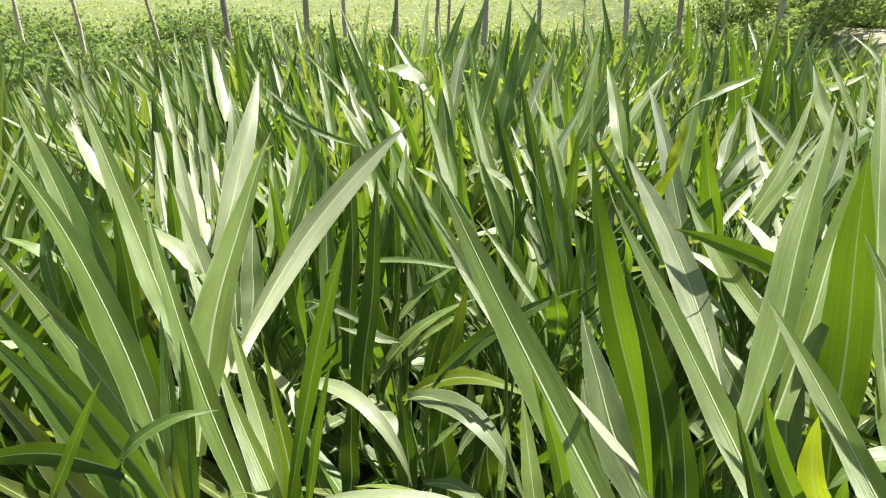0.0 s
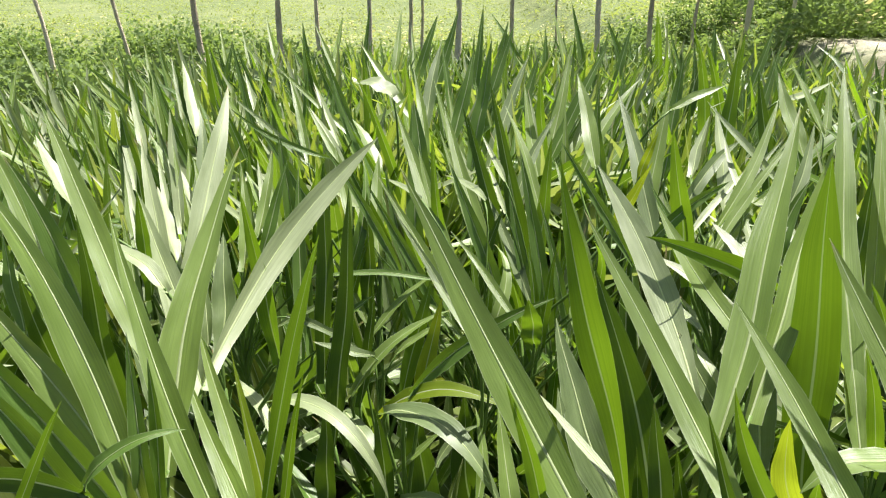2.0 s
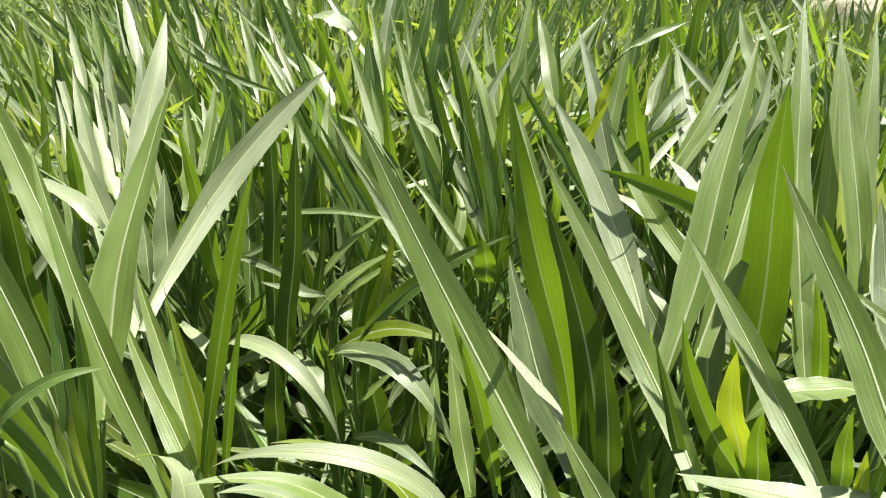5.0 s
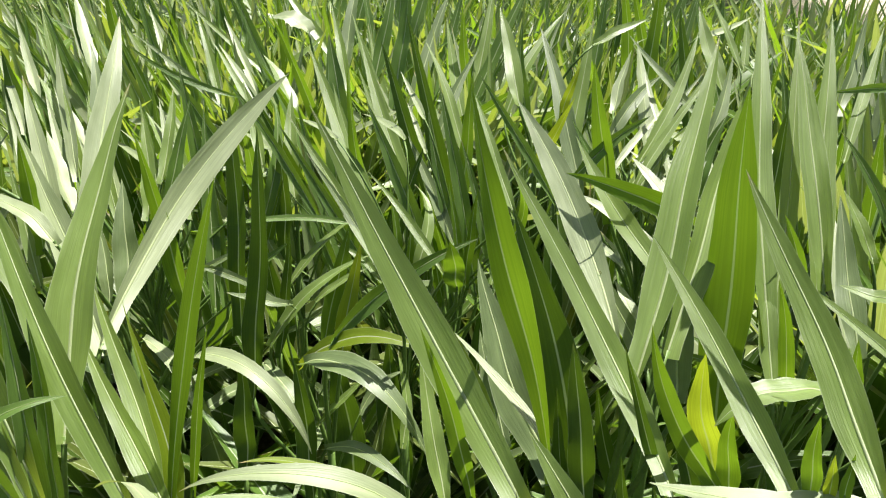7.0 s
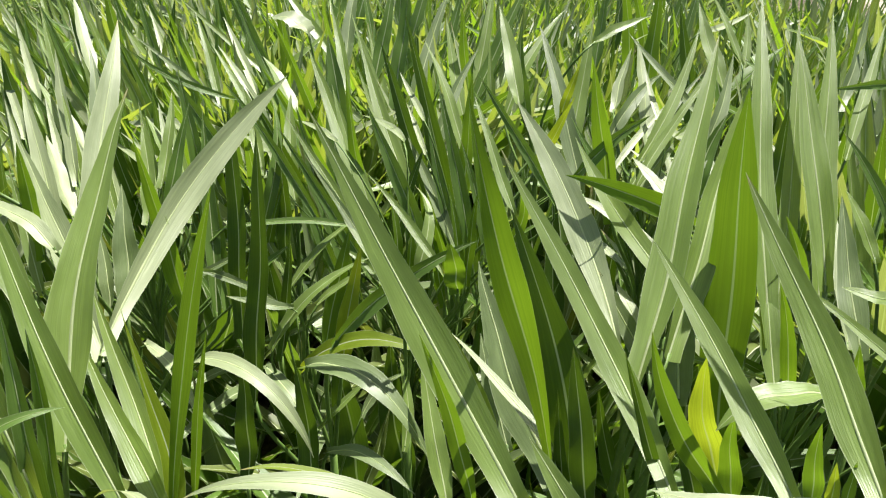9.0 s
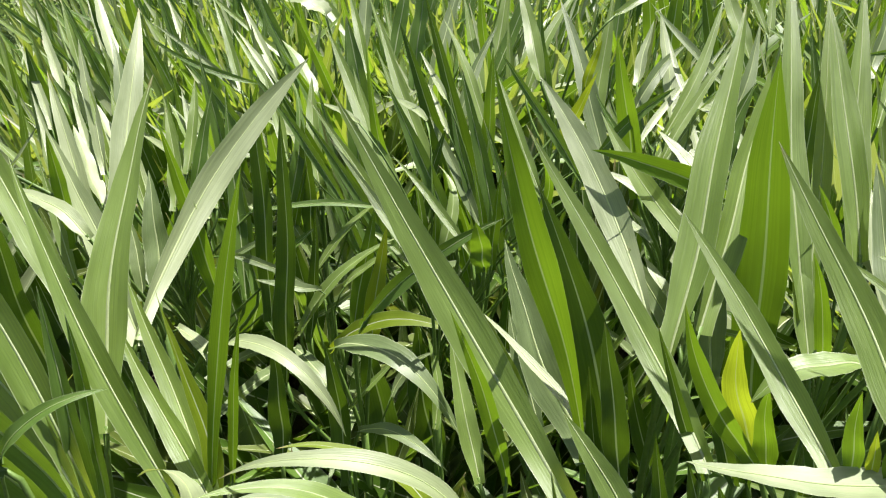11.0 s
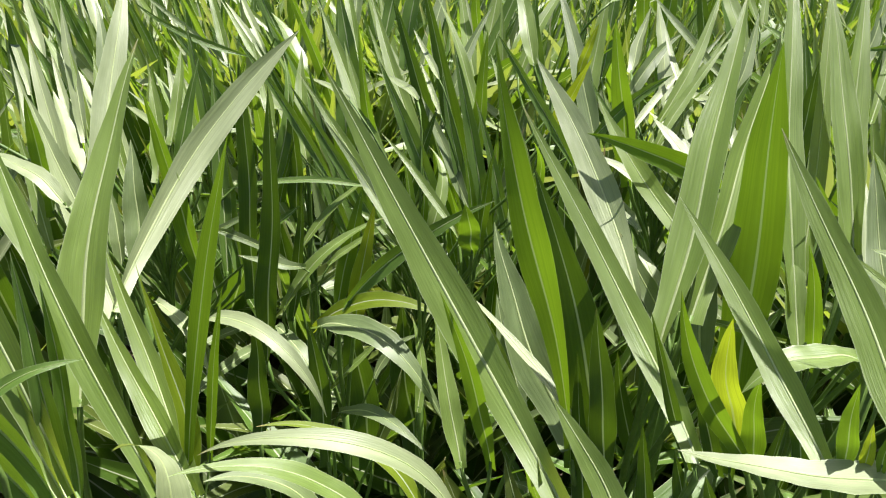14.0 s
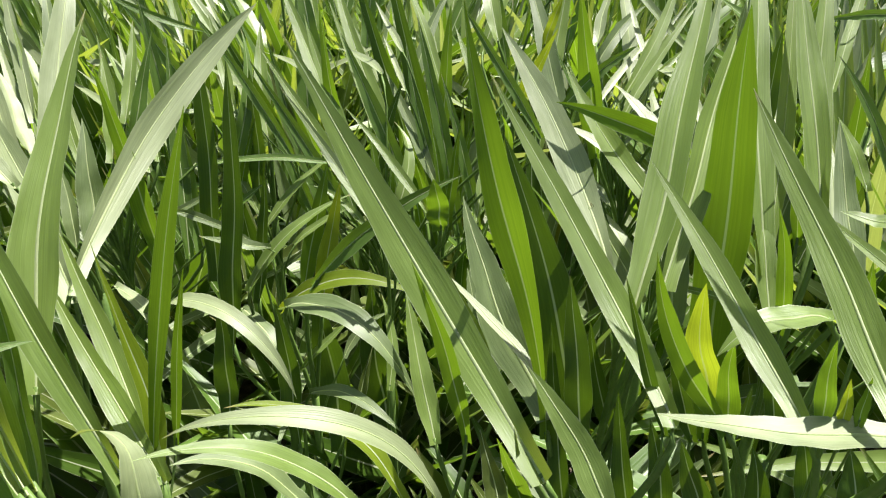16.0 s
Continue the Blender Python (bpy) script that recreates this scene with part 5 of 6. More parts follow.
plant(1.34, 2.43, [
    dict(base=(-0.000, 0.004, 0.801), heading=98.1, rise=69.3, length=0.569, width=0.058, turn=5.5, droop=0.8, spin=-43, fold=0.30, tone="dark"),
])
plant(1.73, 2.85, [
    dict(base=(-0.096, -0.170, 0.793), heading=116.9, rise=61.0, length=0.661, width=0.071, turn=-9.7, droop=-1.8, spin=-14, fold=0.30, tone="green"),
    dict(base=(0.036, 0.064, 1.034), heading=93.5, rise=44.5, length=0.405, width=0.033, turn=7.6, droop=1.2, spin=-10, fold=0.30, tone="pale"),
    dict(base=(0.066, 0.114, 0.799), heading=50.4, rise=41.8, length=0.628, width=0.045, turn=24.1, droop=-6.3, spin=-2, fold=0.30, tone="pale"),
])
plant(-2.73, 4.22, [
    dict(base=(0.003, -0.005, 0.519), heading=76.1, rise=65.8, length=0.807, width=0.063, turn=2.5, droop=-1.2, spin=7, fold=0.30, tone="green"),
])
plant(-2.10, 3.59, [
    dict(base=(-0.003, 0.001, 0.964), heading=100.7, rise=43.1, length=0.482, width=0.034, turn=-3.0, droop=-0.3, spin=-13, fold=0.30, tone="pale"),
])
plant(-3.16, 6.43, [
    dict(base=(0.004, -0.002, 0.046), heading=128.7, rise=40.5, length=1.887, width=0.080, turn=3.8, droop=4.4, spin=-30, fold=0.30, tone="white"),
])
plant(-2.91, 6.08, [
    dict(base=(0.004, -0.002, 0.025), heading=131.9, rise=60.6, length=1.365, width=0.059, turn=-12.1, droop=-3.7, spin=-15, fold=0.30, tone="green"),
])
plant(-1.40, 3.48, [
    dict(base=(-0.005, 0.002, 1.011), heading=141.0, rise=31.2, length=0.611, width=0.026, turn=8.2, droop=12.6, spin=-39, fold=0.30, tone="pale"),
])
plant(-1.61, 4.41, [
    dict(base=(0.005, 0.001, 0.551), heading=124.0, rise=32.7, length=1.173, width=0.054, turn=15.8, droop=-3.2, spin=-33, fold=0.30, tone="white"),
])
plant(-1.90, 5.35, [
    dict(base=(-0.068, -0.011, 0.541), heading=110.9, rise=47.5, length=0.975, width=0.064, turn=5.0, droop=-0.1, spin=-11, fold=0.30, tone="pale"),
    dict(base=(0.074, 0.005, 0.557), heading=119.6, rise=63.5, length=0.880, width=0.051, turn=4.4, droop=1.8, spin=-11, fold=0.30, tone="green"),
])
plant(-1.49, 5.79, [
    dict(base=(-0.001, -0.005, 0.541), heading=147.1, rise=68.3, length=0.785, width=0.097, turn=-8.8, droop=-4.4, spin=-75, fold=0.30, tone="young"),
])
plant(-1.84, 6.97, [
    dict(base=(-0.003, 0.005, 0.794), heading=106.4, rise=37.5, length=0.861, width=0.046, turn=4.3, droop=-3.7, spin=-21, fold=0.30, tone="pale"),
])
plant(-1.42, 6.90, [
    dict(base=(-0.128, -0.033, 0.502), heading=108.2, rise=46.8, length=1.208, width=0.059, turn=5.7, droop=-1.8, spin=-9, fold=0.30, tone="pale"),
    dict(base=(0.120, 0.029, 0.676), heading=112.0, rise=42.8, length=1.091, width=0.066, turn=-3.1, droop=-5.6, spin=-14, fold=0.30, tone="pale"),
])
plant(-0.93, 4.69, [
    dict(base=(0.004, 0.003, 0.604), heading=137.2, rise=57.4, length=0.828, width=0.061, turn=-1.1, droop=-0.0, spin=-46, fold=0.30, tone="green"),
])
plant(-1.59, 5.05, [
    dict(base=(-0.004, 0.004, 0.405), heading=57.7, rise=62.6, length=1.034, width=0.076, turn=5.8, droop=-3.0, spin=46, fold=0.30, tone="green"),
])
plant(0.09, 5.70, [
    dict(base=(-0.004, -0.001, 0.352), heading=143.5, rise=55.0, length=1.159, width=0.078, turn=2.1, droop=3.7, spin=-34, fold=0.30, tone="green"),
])
plant(-0.62, 6.77, [
    dict(base=(-0.002, -0.002, 0.246), heading=72.4, rise=66.5, length=1.441, width=0.075, turn=1.3, droop=0.2, spin=6, fold=0.30, tone="green"),
])
plant(-0.82, 7.04, [
    dict(base=(0.004, 0.001, 0.992), heading=86.3, rise=30.8, length=0.761, width=0.065, turn=-3.0, droop=-13.3, spin=-21, fold=0.30, tone="pale"),
])
plant(-0.25, 6.65, [
    dict(base=(-0.004, 0.004, 0.709), heading=81.2, rise=43.3, length=1.077, width=0.078, turn=-0.4, droop=-9.9, spin=13, fold=0.30, tone="pale"),
])
plant(-0.05, 5.23, [
    dict(base=(0.003, -0.004, 0.900), heading=53.2, rise=60.1, length=0.687, width=0.076, turn=-4.4, droop=1.0, spin=41, fold=0.30, tone="green"),
])
plant(0.06, 4.84, [
    dict(base=(-0.003, -0.003, 0.837), heading=44.6, rise=58.6, length=0.804, width=0.076, turn=12.5, droop=-4.0, spin=40, fold=0.30, tone="green"),
])
plant(0.49, 5.16, [
    dict(base=(-0.129, -0.056, 0.572), heading=63.7, rise=65.0, length=1.084, width=0.077, turn=11.3, droop=-1.7, spin=8, fold=0.30, tone="green"),
    dict(base=(0.138, 0.047, 0.858), heading=94.7, rise=67.1, length=0.661, width=0.078, turn=-41.7, droop=6.3, spin=-9, fold=0.30, tone="green"),
])
plant(-0.04, 6.88, [
    dict(base=(0.004, 0.002, 0.567), heading=85.5, rise=44.7, length=1.054, width=0.059, turn=11.6, droop=-5.2, spin=2, fold=0.30, tone="pale"),
])
plant(1.11, 6.63, [
    dict(base=(-0.003, 0.000, 0.665), heading=123.0, rise=64.1, length=0.963, width=0.077, turn=24.7, droop=15.1, spin=-43, fold=0.30, tone="green"),
])
plant(1.04, 5.97, [
    dict(base=(-0.001, -0.004, 0.435), heading=59.0, rise=65.5, length=1.036, width=0.076, turn=31.8, droop=-0.2, spin=2, fold=0.30, tone="green"),
])
plant(1.60, 6.54, [
    dict(base=(-0.062, -0.006, 0.407), heading=95.1, rise=50.4, length=1.385, width=0.096, turn=10.7, droop=-5.2, spin=11, fold=0.30, tone="pale"),
    dict(base=(0.062, 0.001, 0.430), heading=100.3, rise=66.6, length=1.258, width=0.077, turn=13.5, droop=1.4, spin=-20, fold=0.30, tone="green"),
])
plant(1.41, 5.62, [
    dict(base=(-0.086, 0.100, 0.606), heading=42.1, rise=56.7, length=0.867, width=0.060, turn=7.5, droop=-3.0, spin=33, fold=0.30, tone="green"),
    dict(base=(0.080, -0.105, 0.558), heading=52.5, rise=61.2, length=0.979, width=0.076, turn=-2.1, droop=0.2, spin=24, fold=0.30, tone="green"),
])
plant(2.08, 6.63, [
    dict(base=(-0.002, 0.002, 0.685), heading=120.5, rise=61.5, length=0.826, width=0.078, turn=5.7, droop=1.0, spin=-37, fold=0.30, tone="green"),
])
plant(2.21, 6.32, [
    dict(base=(-0.004, -0.000, 0.653), heading=72.7, rise=79.2, length=0.860, width=0.092, turn=45.3, droop=4.0, spin=-52, fold=0.30, tone="young"),
])
plant(2.59, 6.83, [
    dict(base=(-0.001, 0.002, 0.470), heading=79.6, rise=41.3, length=1.400, width=0.045, turn=5.4, droop=1.3, spin=-14, fold=0.30, tone="white"),
])
plant(2.49, 5.68, [
    dict(base=(-0.136, -0.003, 0.562), heading=123.3, rise=61.7, length=0.878, width=0.053, turn=-4.8, droop=-2.0, spin=-15, fold=0.30, tone="green"),
    dict(base=(0.129, 0.010, 0.343), heading=62.1, rise=73.3, length=1.042, width=0.078, turn=-5.2, droop=-1.0, spin=5, fold=0.30, tone="young"),
])
plant(3.21, 6.88, [
    dict(base=(-0.106, 0.139, 0.115), heading=118.7, rise=73.2, length=1.348, width=0.060, turn=19.1, droop=3.1, spin=-69, fold=0.30, tone="young"),
    dict(base=(0.018, -0.002, 0.605), heading=78.8, rise=32.3, length=1.168, width=0.059, turn=14.8, droop=-4.2, spin=-26, fold=0.30, tone="white"),
    dict(base=(0.078, -0.124, 0.272), heading=41.0, rise=57.3, length=1.340, width=0.086, turn=-0.4, droop=0.8, spin=58, fold=0.30, tone="green"),
])
plant(2.83, 6.55, [
    dict(base=(0.004, -0.002, 0.467), heading=77.7, rise=66.2, length=1.027, width=0.077, turn=1.7, droop=0.6, spin=-2, fold=0.30, tone="green"),
])
plant(2.13, 4.38, [
    dict(base=(-0.071, 0.024, 0.559), heading=48.8, rise=61.5, length=1.013, width=0.076, turn=-7.7, droop=4.3, spin=20, fold=0.30, tone="green"),
    dict(base=(0.065, -0.032, 0.576), heading=31.0, rise=63.5, length=0.752, width=0.065, turn=55.5, droop=2.9, spin=10, fold=0.30, tone="green"),
])
plant(3.50, 6.78, [
    dict(base=(-0.003, 0.003, 0.599), heading=24.8, rise=42.1, length=0.915, width=0.061, turn=4.2, droop=-3.5, spin=64, fold=0.30, tone="green"),
])
plant(2.88, 5.13, [
    dict(base=(-0.003, 0.003, 0.611), heading=38.2, rise=54.4, length=0.814, width=0.064, turn=-9.6, droop=7.3, spin=61, fold=0.30, tone="green"),
])
plant(2.64, 4.12, [
    dict(base=(0.003, -0.002, 0.656), heading=106.8, rise=76.0, length=0.596, width=0.037, turn=-21.1, droop=-2.5, spin=-60, fold=0.30, tone="young"),
])
plant(0.74, 3.25, [
    dict(base=(0.001, -0.003, 0.741), heading=94.6, rise=43.5, length=0.665, width=0.063, turn=-17.4, droop=-8.1, spin=-11, fold=0.30, tone="grey"),
])
plant(1.12, 2.93, [
    dict(base=(-0.000, -0.003, 0.662), heading=77.6, rise=48.1, length=0.737, width=0.061, turn=-10.0, droop=-3.7, spin=12, fold=0.30, tone="pale"),
])
plant(1.73, 2.21, [
    dict(base=(0.002, 0.000, 1.004), heading=46.3, rise=33.7, length=0.489, width=0.051, turn=5.5, droop=-14.8, spin=40, fold=0.30, tone="grey"),
])

# ---- the field ----
def far_edge(x):
    return float(np.interp(x, [-6, -2.6, -2.1, -1.6, 0.3, 2.8, 3.4, 3.8, 6], [2.8, 3.2, 5.2, 7.6, 8.2, 8.2, 7.0, 4.6, 4.0]))


def ceiling_at(x, y):
    """How high the crop's tips reach: lower where the row in front has been trodden open."""
    full = float(np.interp(y, [2.5, 4.5], [1.24, 1.33]))
    if abs(x - 0.05) < 0.62 * max(y, 0.3) + 0.25:
        full = float(np.interp(y, [0.3, 0.9, 1.4, 1.9, 2.6], [0.55, 0.66, 0.82, 1.0, 1.14]))
    return full


def random_leaf(rng, top, lean=0.0, cols=COLS_MID, n=9):
    """One blade of a plant whose tips reach about top; lean: which way the stand is blown, -1 to 1."""
    z = rng.uniform(0.18, 0.52) * top
    length = (top - z) * rng.uniform(0.95, 1.25)
    rise = rng.uniform(42, 78)
    heading = rng.uniform(0, 360)
    spin = rng.uniform(-32, 32)
    if rng.rand() < abs(lean):
        spin = rng.uniform(-52, 8) if lean > 0 else rng.uniform(-48, 5)
        heading = (0 if lean > 0 else 180) + rng.normal() * 38 + (25 if lean > 0 else -25)
        if lean > 0 and rng.rand() < 0.38:
            heading, spin, rise = 180 + rng.normal() * 35, rng.uniform(-48, 0), rng.uniform(35, 62)
    droop = rng.uniform(-10, 16) if rng.rand() < 0.82 else rng.uniform(45, 130)
    if droop > 40:
        length *= 1.15
    if rng.rand() < 0.06:
        # lodged blades that lie nearly flat on the others
        z, rise, droop, length = rng.uniform(0.5, 0.8) * top, rng.uniform(16, 40), rng.uniform(0, 45), rng.uniform(0.35, 0.6)
    return blade(rng, (rng.uniform(-.012, .012), rng.uniform(-.012, .012), z), heading, rise, length,
                 rng.uniform(0.058, 0.095), rng.uniform(-15, 15), droop, spin, rng.uniform(0.2, 0.55), None, cols, n)


def lean_at(x, y):
    """The stand parts in the middle: blown to the left on the left, to the right on the right."""
    return max(-0.75, min(0.75, (x / max(y, 0.6) + 0.02) * 2.2))


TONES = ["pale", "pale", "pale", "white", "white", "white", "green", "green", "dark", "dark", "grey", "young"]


# whitish mix, its colours standing in for sun sheen on the blades
GLARING = ["white", "white", "pale", "pale", "pale", "green", "young", "dark"]


GREENER = ["green", "green", "green", "green", "dark", "grey", "pale", "young", "pale", "pale", "white", "white"]


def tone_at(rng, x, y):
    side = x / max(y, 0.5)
    # sun sheen by colour: whitish mix mostly left, greener mix right
    stock = GLARING if rng.rand() < (0.7 if side < -0.22 else 0.25) else GREENER if side > -0.1 else TONES
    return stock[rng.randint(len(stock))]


def field_plant(rng, top, lean_to, tones=TONES):
    root = tagged(new("sorghum_plant"), PLANT_LABEL, "crop plant", "sorghum plants of the field", "")
    root.empty_display_size = 0.1
    lean = rng.uniform(-0.03, 0.03, 2)
    pts = stem_line((0, 0, -0.02), (lean[0], lean[1], 0.66 * top), (0, 0, 1))
    v, f = tube(pts, [0.010 - 0.0006 * i for i in range(9)], 6)
    part("stem", mesh_of("stem", v, f, STEM), root)
    for i in range(7):
        # shade deep in the stand is put into the short plants' blade colours
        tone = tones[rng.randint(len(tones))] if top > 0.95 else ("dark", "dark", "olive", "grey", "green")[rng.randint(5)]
        v, f, uv = random_leaf(rng, top, lean_to)
        part("leaf", mesh_of("leaf", v, f, LEAF[tone], uv), root, WORDS[tone])
    return root


def build_field():
    rng = np.random.RandomState(11)
    spots = []
    step = 0.165
    for y in np.arange(-2.6, 8.5, step):
        for x in np.arange(-7.5, 8.6, step):
            px, py = x + rng.uniform(-.07, .07), y + rng.uniform(-.07, .07)
            in_view = abs(px - 0.05) < 0.85 * py + 0.9
            if abs(px - 0.05) < 0.8 * max(py, 0) + 0.5 and py < 1.2:
                continue
            # unseen plants behind the camera, added to keep sky light off low leaves
            if py < -0.6 and (abs(px) > 3 or math.hypot(px, py) < 0.75):
                continue
            if py > far_edge(px) + rng.uniform(-.25, .15) or (py < 0.3 and abs(px) < 0.8):
                continue
            if not in_view and rng.rand() < 0.45:
                continue
            spots.append((px, py))
    spots.sort(key=lambda q: math.hypot(q[0], q[1] - 0.4) + (9 if abs(q[0]) > 0.85 * q[1] + 0.5 else 0))
    tops = (0.55, 0.72, 0.9, 1.08, 1.24)
    stock = {(t, side): [] for t in tops for side in (-0.6, 0.0, 0.6)}
    near, rest = spots[:150], spots[150:]
    for px, py in near:
        want = ceiling_at(px, py)
        t = max(q for q in tops if q <= want + 0.03) if want >= 0.55 else 0.55
        m = Matrix.Translation((px, py, 0)) @ Matrix.Rotation(rng.uniform(-.35, .35), 4, 'Z')
        lean_to = min((-0.6, 0.0, 0.6), key=lambda q: abs(q - lean_at(px, py)))
        shelf = stock[t, lean_to]
        if len(shelf) < 4:
            ob = field_plant(rng, t, lean_to)
            ob.matrix_basis = m
            shelf.append(ob)
        else:
            copy_thing(shelf[rng.randint(4)], m)
    # short dark growth added low between the tall plants in front, as shade
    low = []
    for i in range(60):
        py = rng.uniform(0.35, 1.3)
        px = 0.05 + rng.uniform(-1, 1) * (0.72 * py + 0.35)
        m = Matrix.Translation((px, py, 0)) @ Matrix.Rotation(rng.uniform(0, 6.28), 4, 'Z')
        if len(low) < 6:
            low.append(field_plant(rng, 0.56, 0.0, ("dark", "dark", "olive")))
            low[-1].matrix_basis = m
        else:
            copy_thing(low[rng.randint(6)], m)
    # the further plants, too many to count
    bags = {t: [[], [], [], 0] for t in sorted(set(TONES + GLARING))}
    for px, py in rest:
        top = ceiling_at(px, py) * rng.uniform(0.86, 1.06)
        far = py > 3.6 or abs(px) > 0.85 * py + 0.9
        for i in range(7 if not far else 5):
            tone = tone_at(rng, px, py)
            v, f, uv = random_leaf(rng, top, lean_at(px, py), COLS_FAR if far else COLS_MID, 6 if far else 8)
            bag = bags[tone]
            bag[0].append(v + np.array((px, py, 0)))
            bag[1].append(f + bag[3])
            bag[2].append(uv)
            bag[3] += len(v)
    for tone, bag in bags.items():
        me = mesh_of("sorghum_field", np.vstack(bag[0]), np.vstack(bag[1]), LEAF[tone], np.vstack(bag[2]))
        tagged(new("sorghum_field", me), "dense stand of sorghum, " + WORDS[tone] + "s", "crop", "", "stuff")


build_field()


# ---- beyond the field ----
def leaf_cloud(rng, points, size, spread=0.6, flat=False):
    """Small pointed leaves, one at each point, turned at random."""
    verts, faces = [], []
    for i, p in enumerate(points):
        d = Vector(rng.normal(size=3)).normalized()
        d.z = d.z * spread + 0.25
        d.normalize()
        s = d.cross(Vector(rng.normal(size=3)) * (0.35 if flat else 1.0) + Vector((0, 0, 1.0 if flat else 0.0))).normalized()
        l = size * rng.uniform(0.6, 1.4)
        p = Vector(p)
        verts += [p, p + d * l * 0.5 + s * l * 0.27, p + d * l, p + d * l * 0.45 - s * l * 0.27]
        faces.append((4 * i, 4 * i + 1, 4 * i + 2, 4 * i + 3))
    return verts, faces


def shrub(rng, x, y, r, h):
    z = ground_height(x, y)
    root = tagged(new("shrub"), "leafy soft green shrub at the field's far edge", "shrub", "shrubs behind the field")
    root.location = (x, y, z)
    pts = []
    lobes = [(rng.uniform(-.6, .6) * r, rng.uniform(-.5, .5) * r, rng.uniform(.3, .8) * h, rng.uniform(.3, .55) * r) for i in range(7)]
    for i in range(3000):
        lx, ly, lz, lr = lobes[rng.randint(7)]
        d = Vector(rng.normal(size=3)).normalized() * lr * rng.uniform(0.3, 1.08)
        pts.append((lx + d.x, ly + d.y, max(0.02, lz + d.z * 0.9)))
    v, f = leaf_cloud(rng, pts, 0.075)
    part("foliage", mesh_of("foliage", v, f, SHRUB_LEAF, None, False), root)
    for lx, ly, lz, lr in lobes:
        v, f = tube([(lx * .15, ly * .15, -0.05), (lx * .5, ly * .5, lz * .5), (lx, ly, lz)], [0.018, 0.013, 0.006], 5)
        part("branch", mesh_of("branch", v, f, BARK), root)
    return root


def tree(rng, x, y, thick, lean_x, lean_y=0.0, tall=7.0):
    z = ground_height(x, y)
    root = tagged(new("tree"), "slender young tree with a pale grey-brown bare trunk", "tree", "row of young trees behind the field")
    root.location = (x, y, z)
    bend = rng.uniform(-.05, .05, 2)
    line, rad = [], []
    for i in range(25):
        s = i / 24
        line.append((lean_x * s * tall + bend[0] * math.sin(s * 9) + 0.012 * math.sin(s * 37 + x), lean_y * s * tall + bend[1] * math.sin(s * 4), -0.1 + s * tall))
        rad.append(thick * 0.5 * (1.1 - 0.8 * s) * (1 + 0.10 * math.sin(i * 2.1 + x) + 0.06 * math.sin(i * 5.3 + y)))
    v, f = tube(line, rad, 9)
    part("trunk", mesh_of("trunk", v, f, BARK), root, "bare grey-brown trunk")
    pts = []
    for i in range(7):
        s = 0.76 + 0.035 * i
        p = Vector(line[int(s * 24)])
        q = rng.uniform(0, 6.28)
        end = p + Vector((math.cos(q) * 0.55, math.sin(q) * 0.55, 0.55)) * rng.uniform(.6, 1.1)
        v, f = tube([p, p.lerp(end, .5) + Vector((0, 0, .06)), end], [thick * .16, thick * .1, thick * .04], 5)
        part("limb", mesh_of("limb", v, f, BARK), root)
        for j in range(60):
            o = p.lerp(end, rng.uniform(.45, 1.15)) + Vector(rng.normal(size=3)) * 0.16
            pts.append(tuple(o))
    v, f = leaf_cloud(rng, pts, 0.13)
    part("crown", mesh_of("crown", v, f, CROWN_LEAF, None, False), root)
    return root


back_rng = np.random.RandomState(3)
# x, y, trunk thickness, lean to the side
for x, y, thick, lean in ((-6.55, 11.2, 0.068, -0.05), (-5.31, 10.6, 0.065, -0.08), (-4.15, 10.8, 0.059, -0.13), (-3.12, 10.4, 0.093, -0.03), (-2.06, 10.8, 0.088, 0), (-1.54, 11.2, 0.068, -0.02), (-0.63, 10.6, 0.072, -0.02), (-0.06, 11, 0.068, 0), (0.1, 12, 0.050, 0.01), (0.62, 10.4, 0.093, 0.01), (1.45, 10.8, 0.070, 0.02), (2.26, 11.6, 0.041, 0), (2.68, 10.6, 0.088, 0.01), (3.63, 11.2, 0.080, 0.01), (4.43, 11.4, 0.054, 0.03), (5.35, 11.6, 0.089, 0.02), (6.2, 11.8, 0.069, 0.02), (6.95, 12.6, 0.044, 0.05), (7.26, 12, 0.057, 0.06)):
    tree(back_rng, x, y, thick, lean)
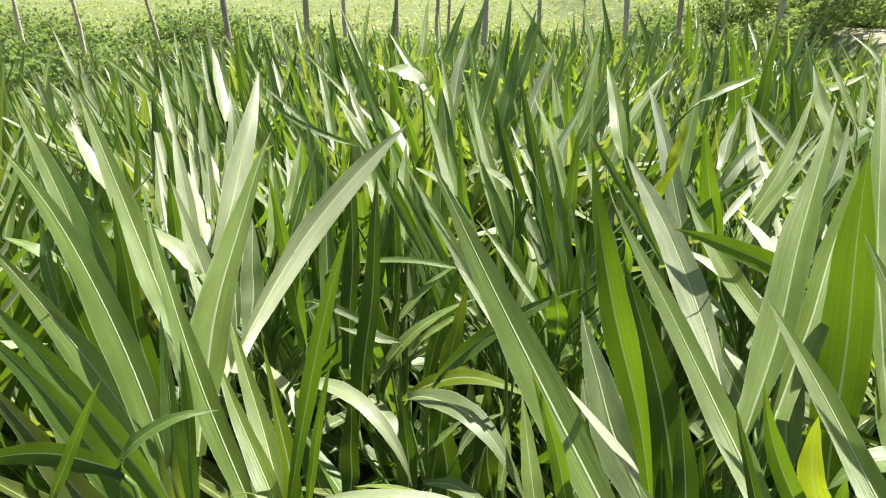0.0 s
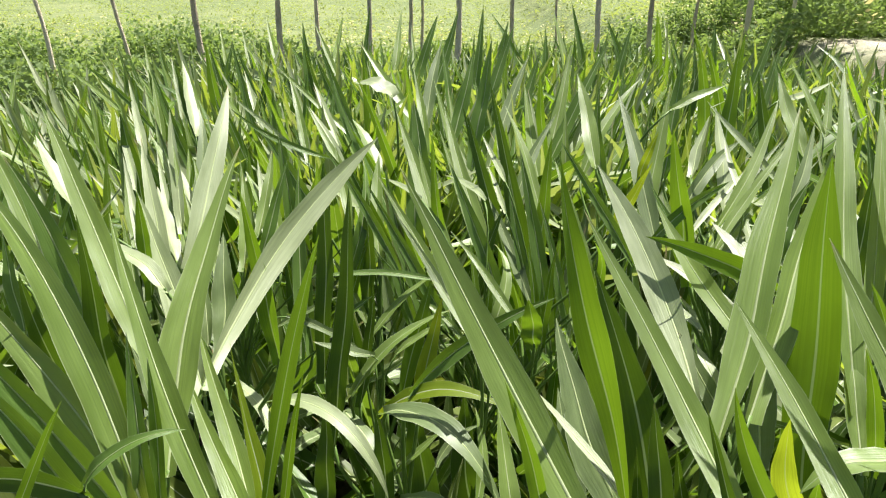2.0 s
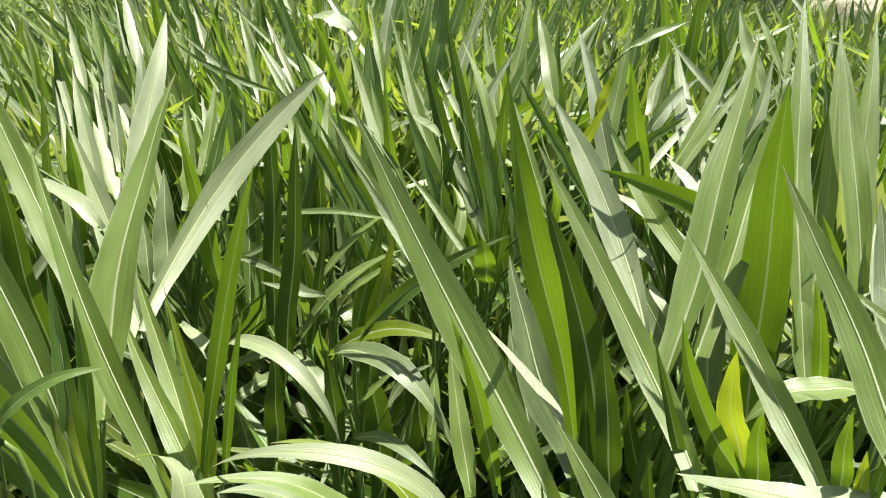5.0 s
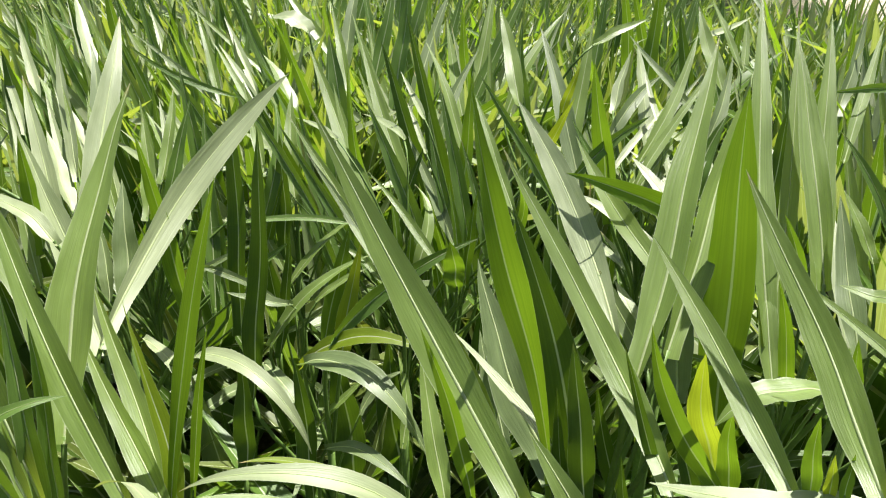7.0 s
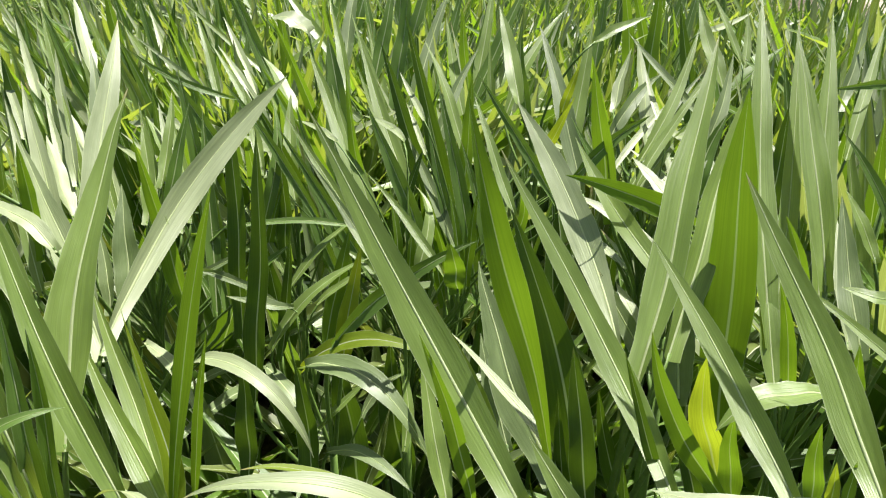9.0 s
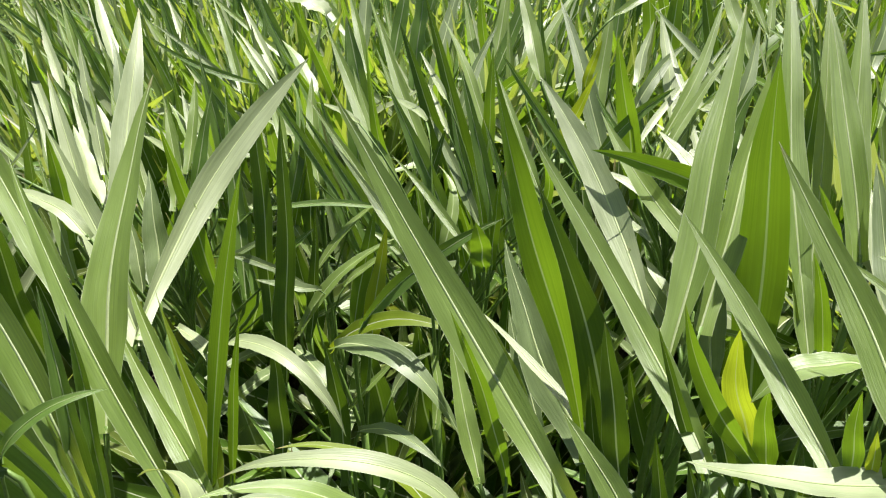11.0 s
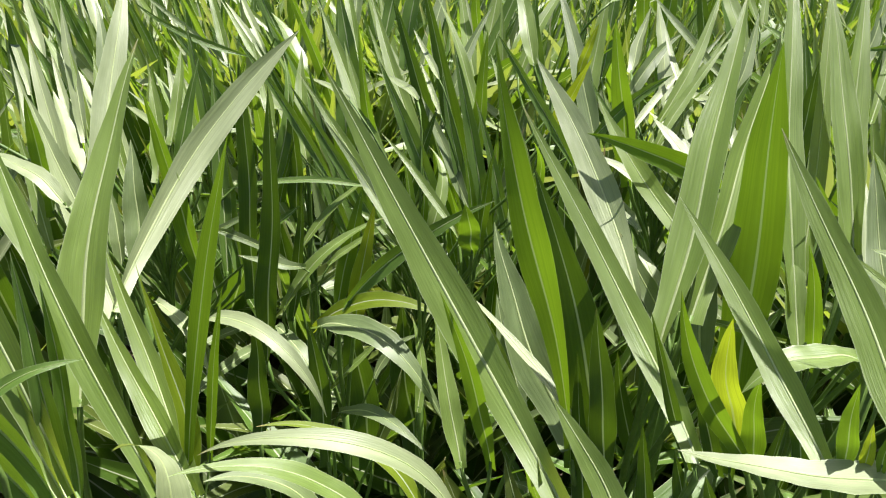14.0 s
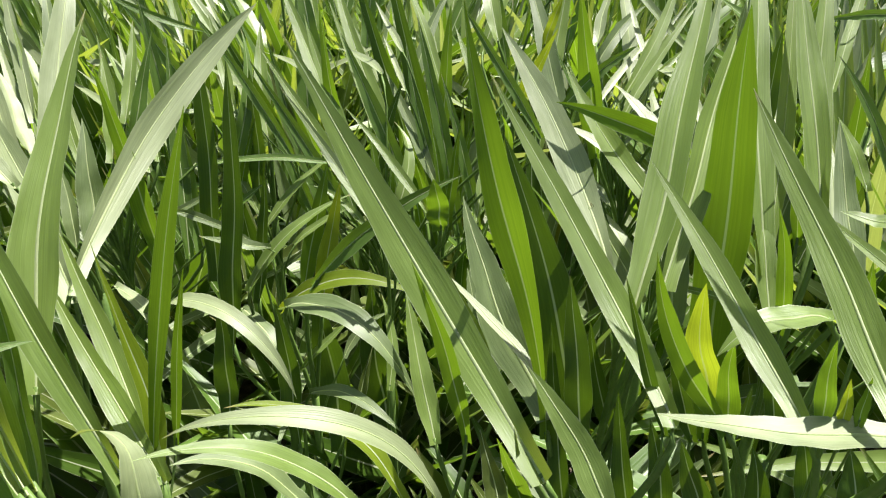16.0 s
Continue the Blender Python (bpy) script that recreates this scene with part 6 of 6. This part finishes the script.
for x, y, r, h in ((-11.63, 11.92, 1.0, 0.98), (-10.92, 12.28, 1.21, 1.29), (-9.77, 12.07, 1.06, 1.04), (-9.26, 11.93, 0.93, 1.36), (-8.14, 12.77, 1.16, 1.0), (-7.6, 12.55, 1.14, 1.32), (-6.51, 11.9, 1.09, 1.23), (-5.9, 12.01, 1.03, 0.95), (-4.88, 12.84, 1.06, 1.05), (-4.1, 12.49, 1.2, 1.32), (-3.5, 12.3, 1.08, 1.12), (-2.87, 12.17, 1.17, 0.93), (-2.13, 12.55, 0.87, 0.8), (-1.11, 12.21, 1.13, 0.68), (-0.34, 12.04, 1.0, 0.71), (0.43, 12.7, 0.88, 0.8), (1.5, 11.92, 0.79, 0.69), (2.23, 12.54, 0.85, 0.73), (2.74, 12.35, 0.78, 0.85), (3.9, 12.95, 1.03, 0.94), (4.26, 13.15, 1.25, 1.34), (5.26, 13.93, 1.11, 1.36), (6.0, 13.03, 1.04, 1.02), (6.84, 13.95, 0.99, 0.95), (7.47, 13.0, 1.17, 1.13), (8.4, 12.92, 1.25, 1.16), (9.15, 12.87, 0.88, 1.03), (10.19, 12.98, 0.88, 1.2), (10.77, 14.0, 0.91, 1.22), (11.84, 13.29, 1.25, 1.19), (-9.0, 11.17, 0.8, 0.6), (-8.0, 11.03, 0.8, 0.61), (-7.0, 11.17, 0.8, 0.72), (-6.0, 11.58, 0.8, 0.62), (-5.0, 11.02, 0.8, 0.56), (-4.0, 11.17, 0.8, 0.55), (-3.0, 11.16, 0.8, 0.72), (-7.4, 10.9, 0.9, 0.8), (-5.6, 11.3, 0.9, 0.85), (-3.6, 11.2, 0.9, 0.8), (-2.2, 11.3, 0.85, 0.62), (-0.9, 11.4, 0.8, 0.5), (0.4, 11.3, 0.85, 0.56), (1.3, 11.5, 0.8, 0.66), (2.1, 11.2, 0.9, 0.75), (3.0, 11.5, 0.9, 0.85), (3.9, 11.6, 0.9, 0.95), (4.8, 11.9, 0.9, 1.0)):
    shrub(back_rng, x, y, r, h)


def build_meadow():
    rng = np.random.RandomState(21)
    pts = []
    while len(pts) < 110000:
        y = 9.0 + 50 * rng.rand() ** 2.1
        x = rng.uniform(-1, 1) * (0.78 * y + 1.5)
        if x > 5.2 and y < 12.2:
            continue
        n_at = noise.noise((x * 0.5, y * 0.35, 9)) + 0.5 * noise.noise((x * 1.9, y * 1.3, 2))
        if n_at < rng.uniform(-0.7, 0.2):
            continue
        h = (0.10 + 0.30 * max(0, n_at)) * (0.6 + y / 40)
        pts.append((x, y, ground_height(x, y) + h * rng.rand()))
    v, f = leaf_cloud(rng, pts, 0.12, 0.35, True)
    tagged(new("meadow_weeds", mesh_of("meadow_weeds", v, f, WEED_LEAF, None, False)), "low yellow-green weeds covering the meadow", "weeds", "", "stuff")
    # scattered pale blossom over the weeds
    pts = []
    while len(pts) < 2600:
        y = 10.5 + 20 * rng.rand() ** 1.6
        x = rng.uniform(-1, 1) * (0.7 * y + 1.0)
        if noise.noise((x * 0.8, y * 0.5, 31)) < 0.05:
            continue
        pts.append((x, y, ground_height(x, y) + rng.uniform(0.25, 0.55)))
    v, f = leaf_cloud(rng, pts, 0.11, 0.3, True)
    tagged(new("meadow_flowers", mesh_of("meadow_flowers", v, f, FLOWER, None, False)), "pale yellow blossom scattered over the meadow weeds", "flowers", "", "stuff")
    # rank growth along the foot of the trees
    pts = []
    while len(pts) < 70000:
        x, y = rng.uniform(-11, 10.5), rng.uniform(8.7, 12.4)
        if x > 5.0 and y < 10.8:
            continue
        n_at = noise.noise((x * 0.9, y * 0.7, 4)) + 0.5 * noise.noise((x * 2.6, y * 2.2, 7))
        tall = float(np.interp(x, [-9, -4, 0, 3, 6], [0.76, 0.74, 0.74, 0.80, 0.70])) * (0.85 + 0.6 * n_at)
        tall *= 1 - 0.6 * smooth_step(y, 11.4, 12.6)
        if tall < 0.1:
            continue
        pts.append((x, y, ground_height(x, y) + tall * rng.rand() ** 0.6))
    v, f = leaf_cloud(rng, pts, 0.10, 0.6)
    tagged(new("edge_weeds", mesh_of("edge_weeds", v, f, SHRUB_LEAF, None, False)), "rank green weeds along the foot of the trees", "weeds", "", "stuff")


build_meadow()
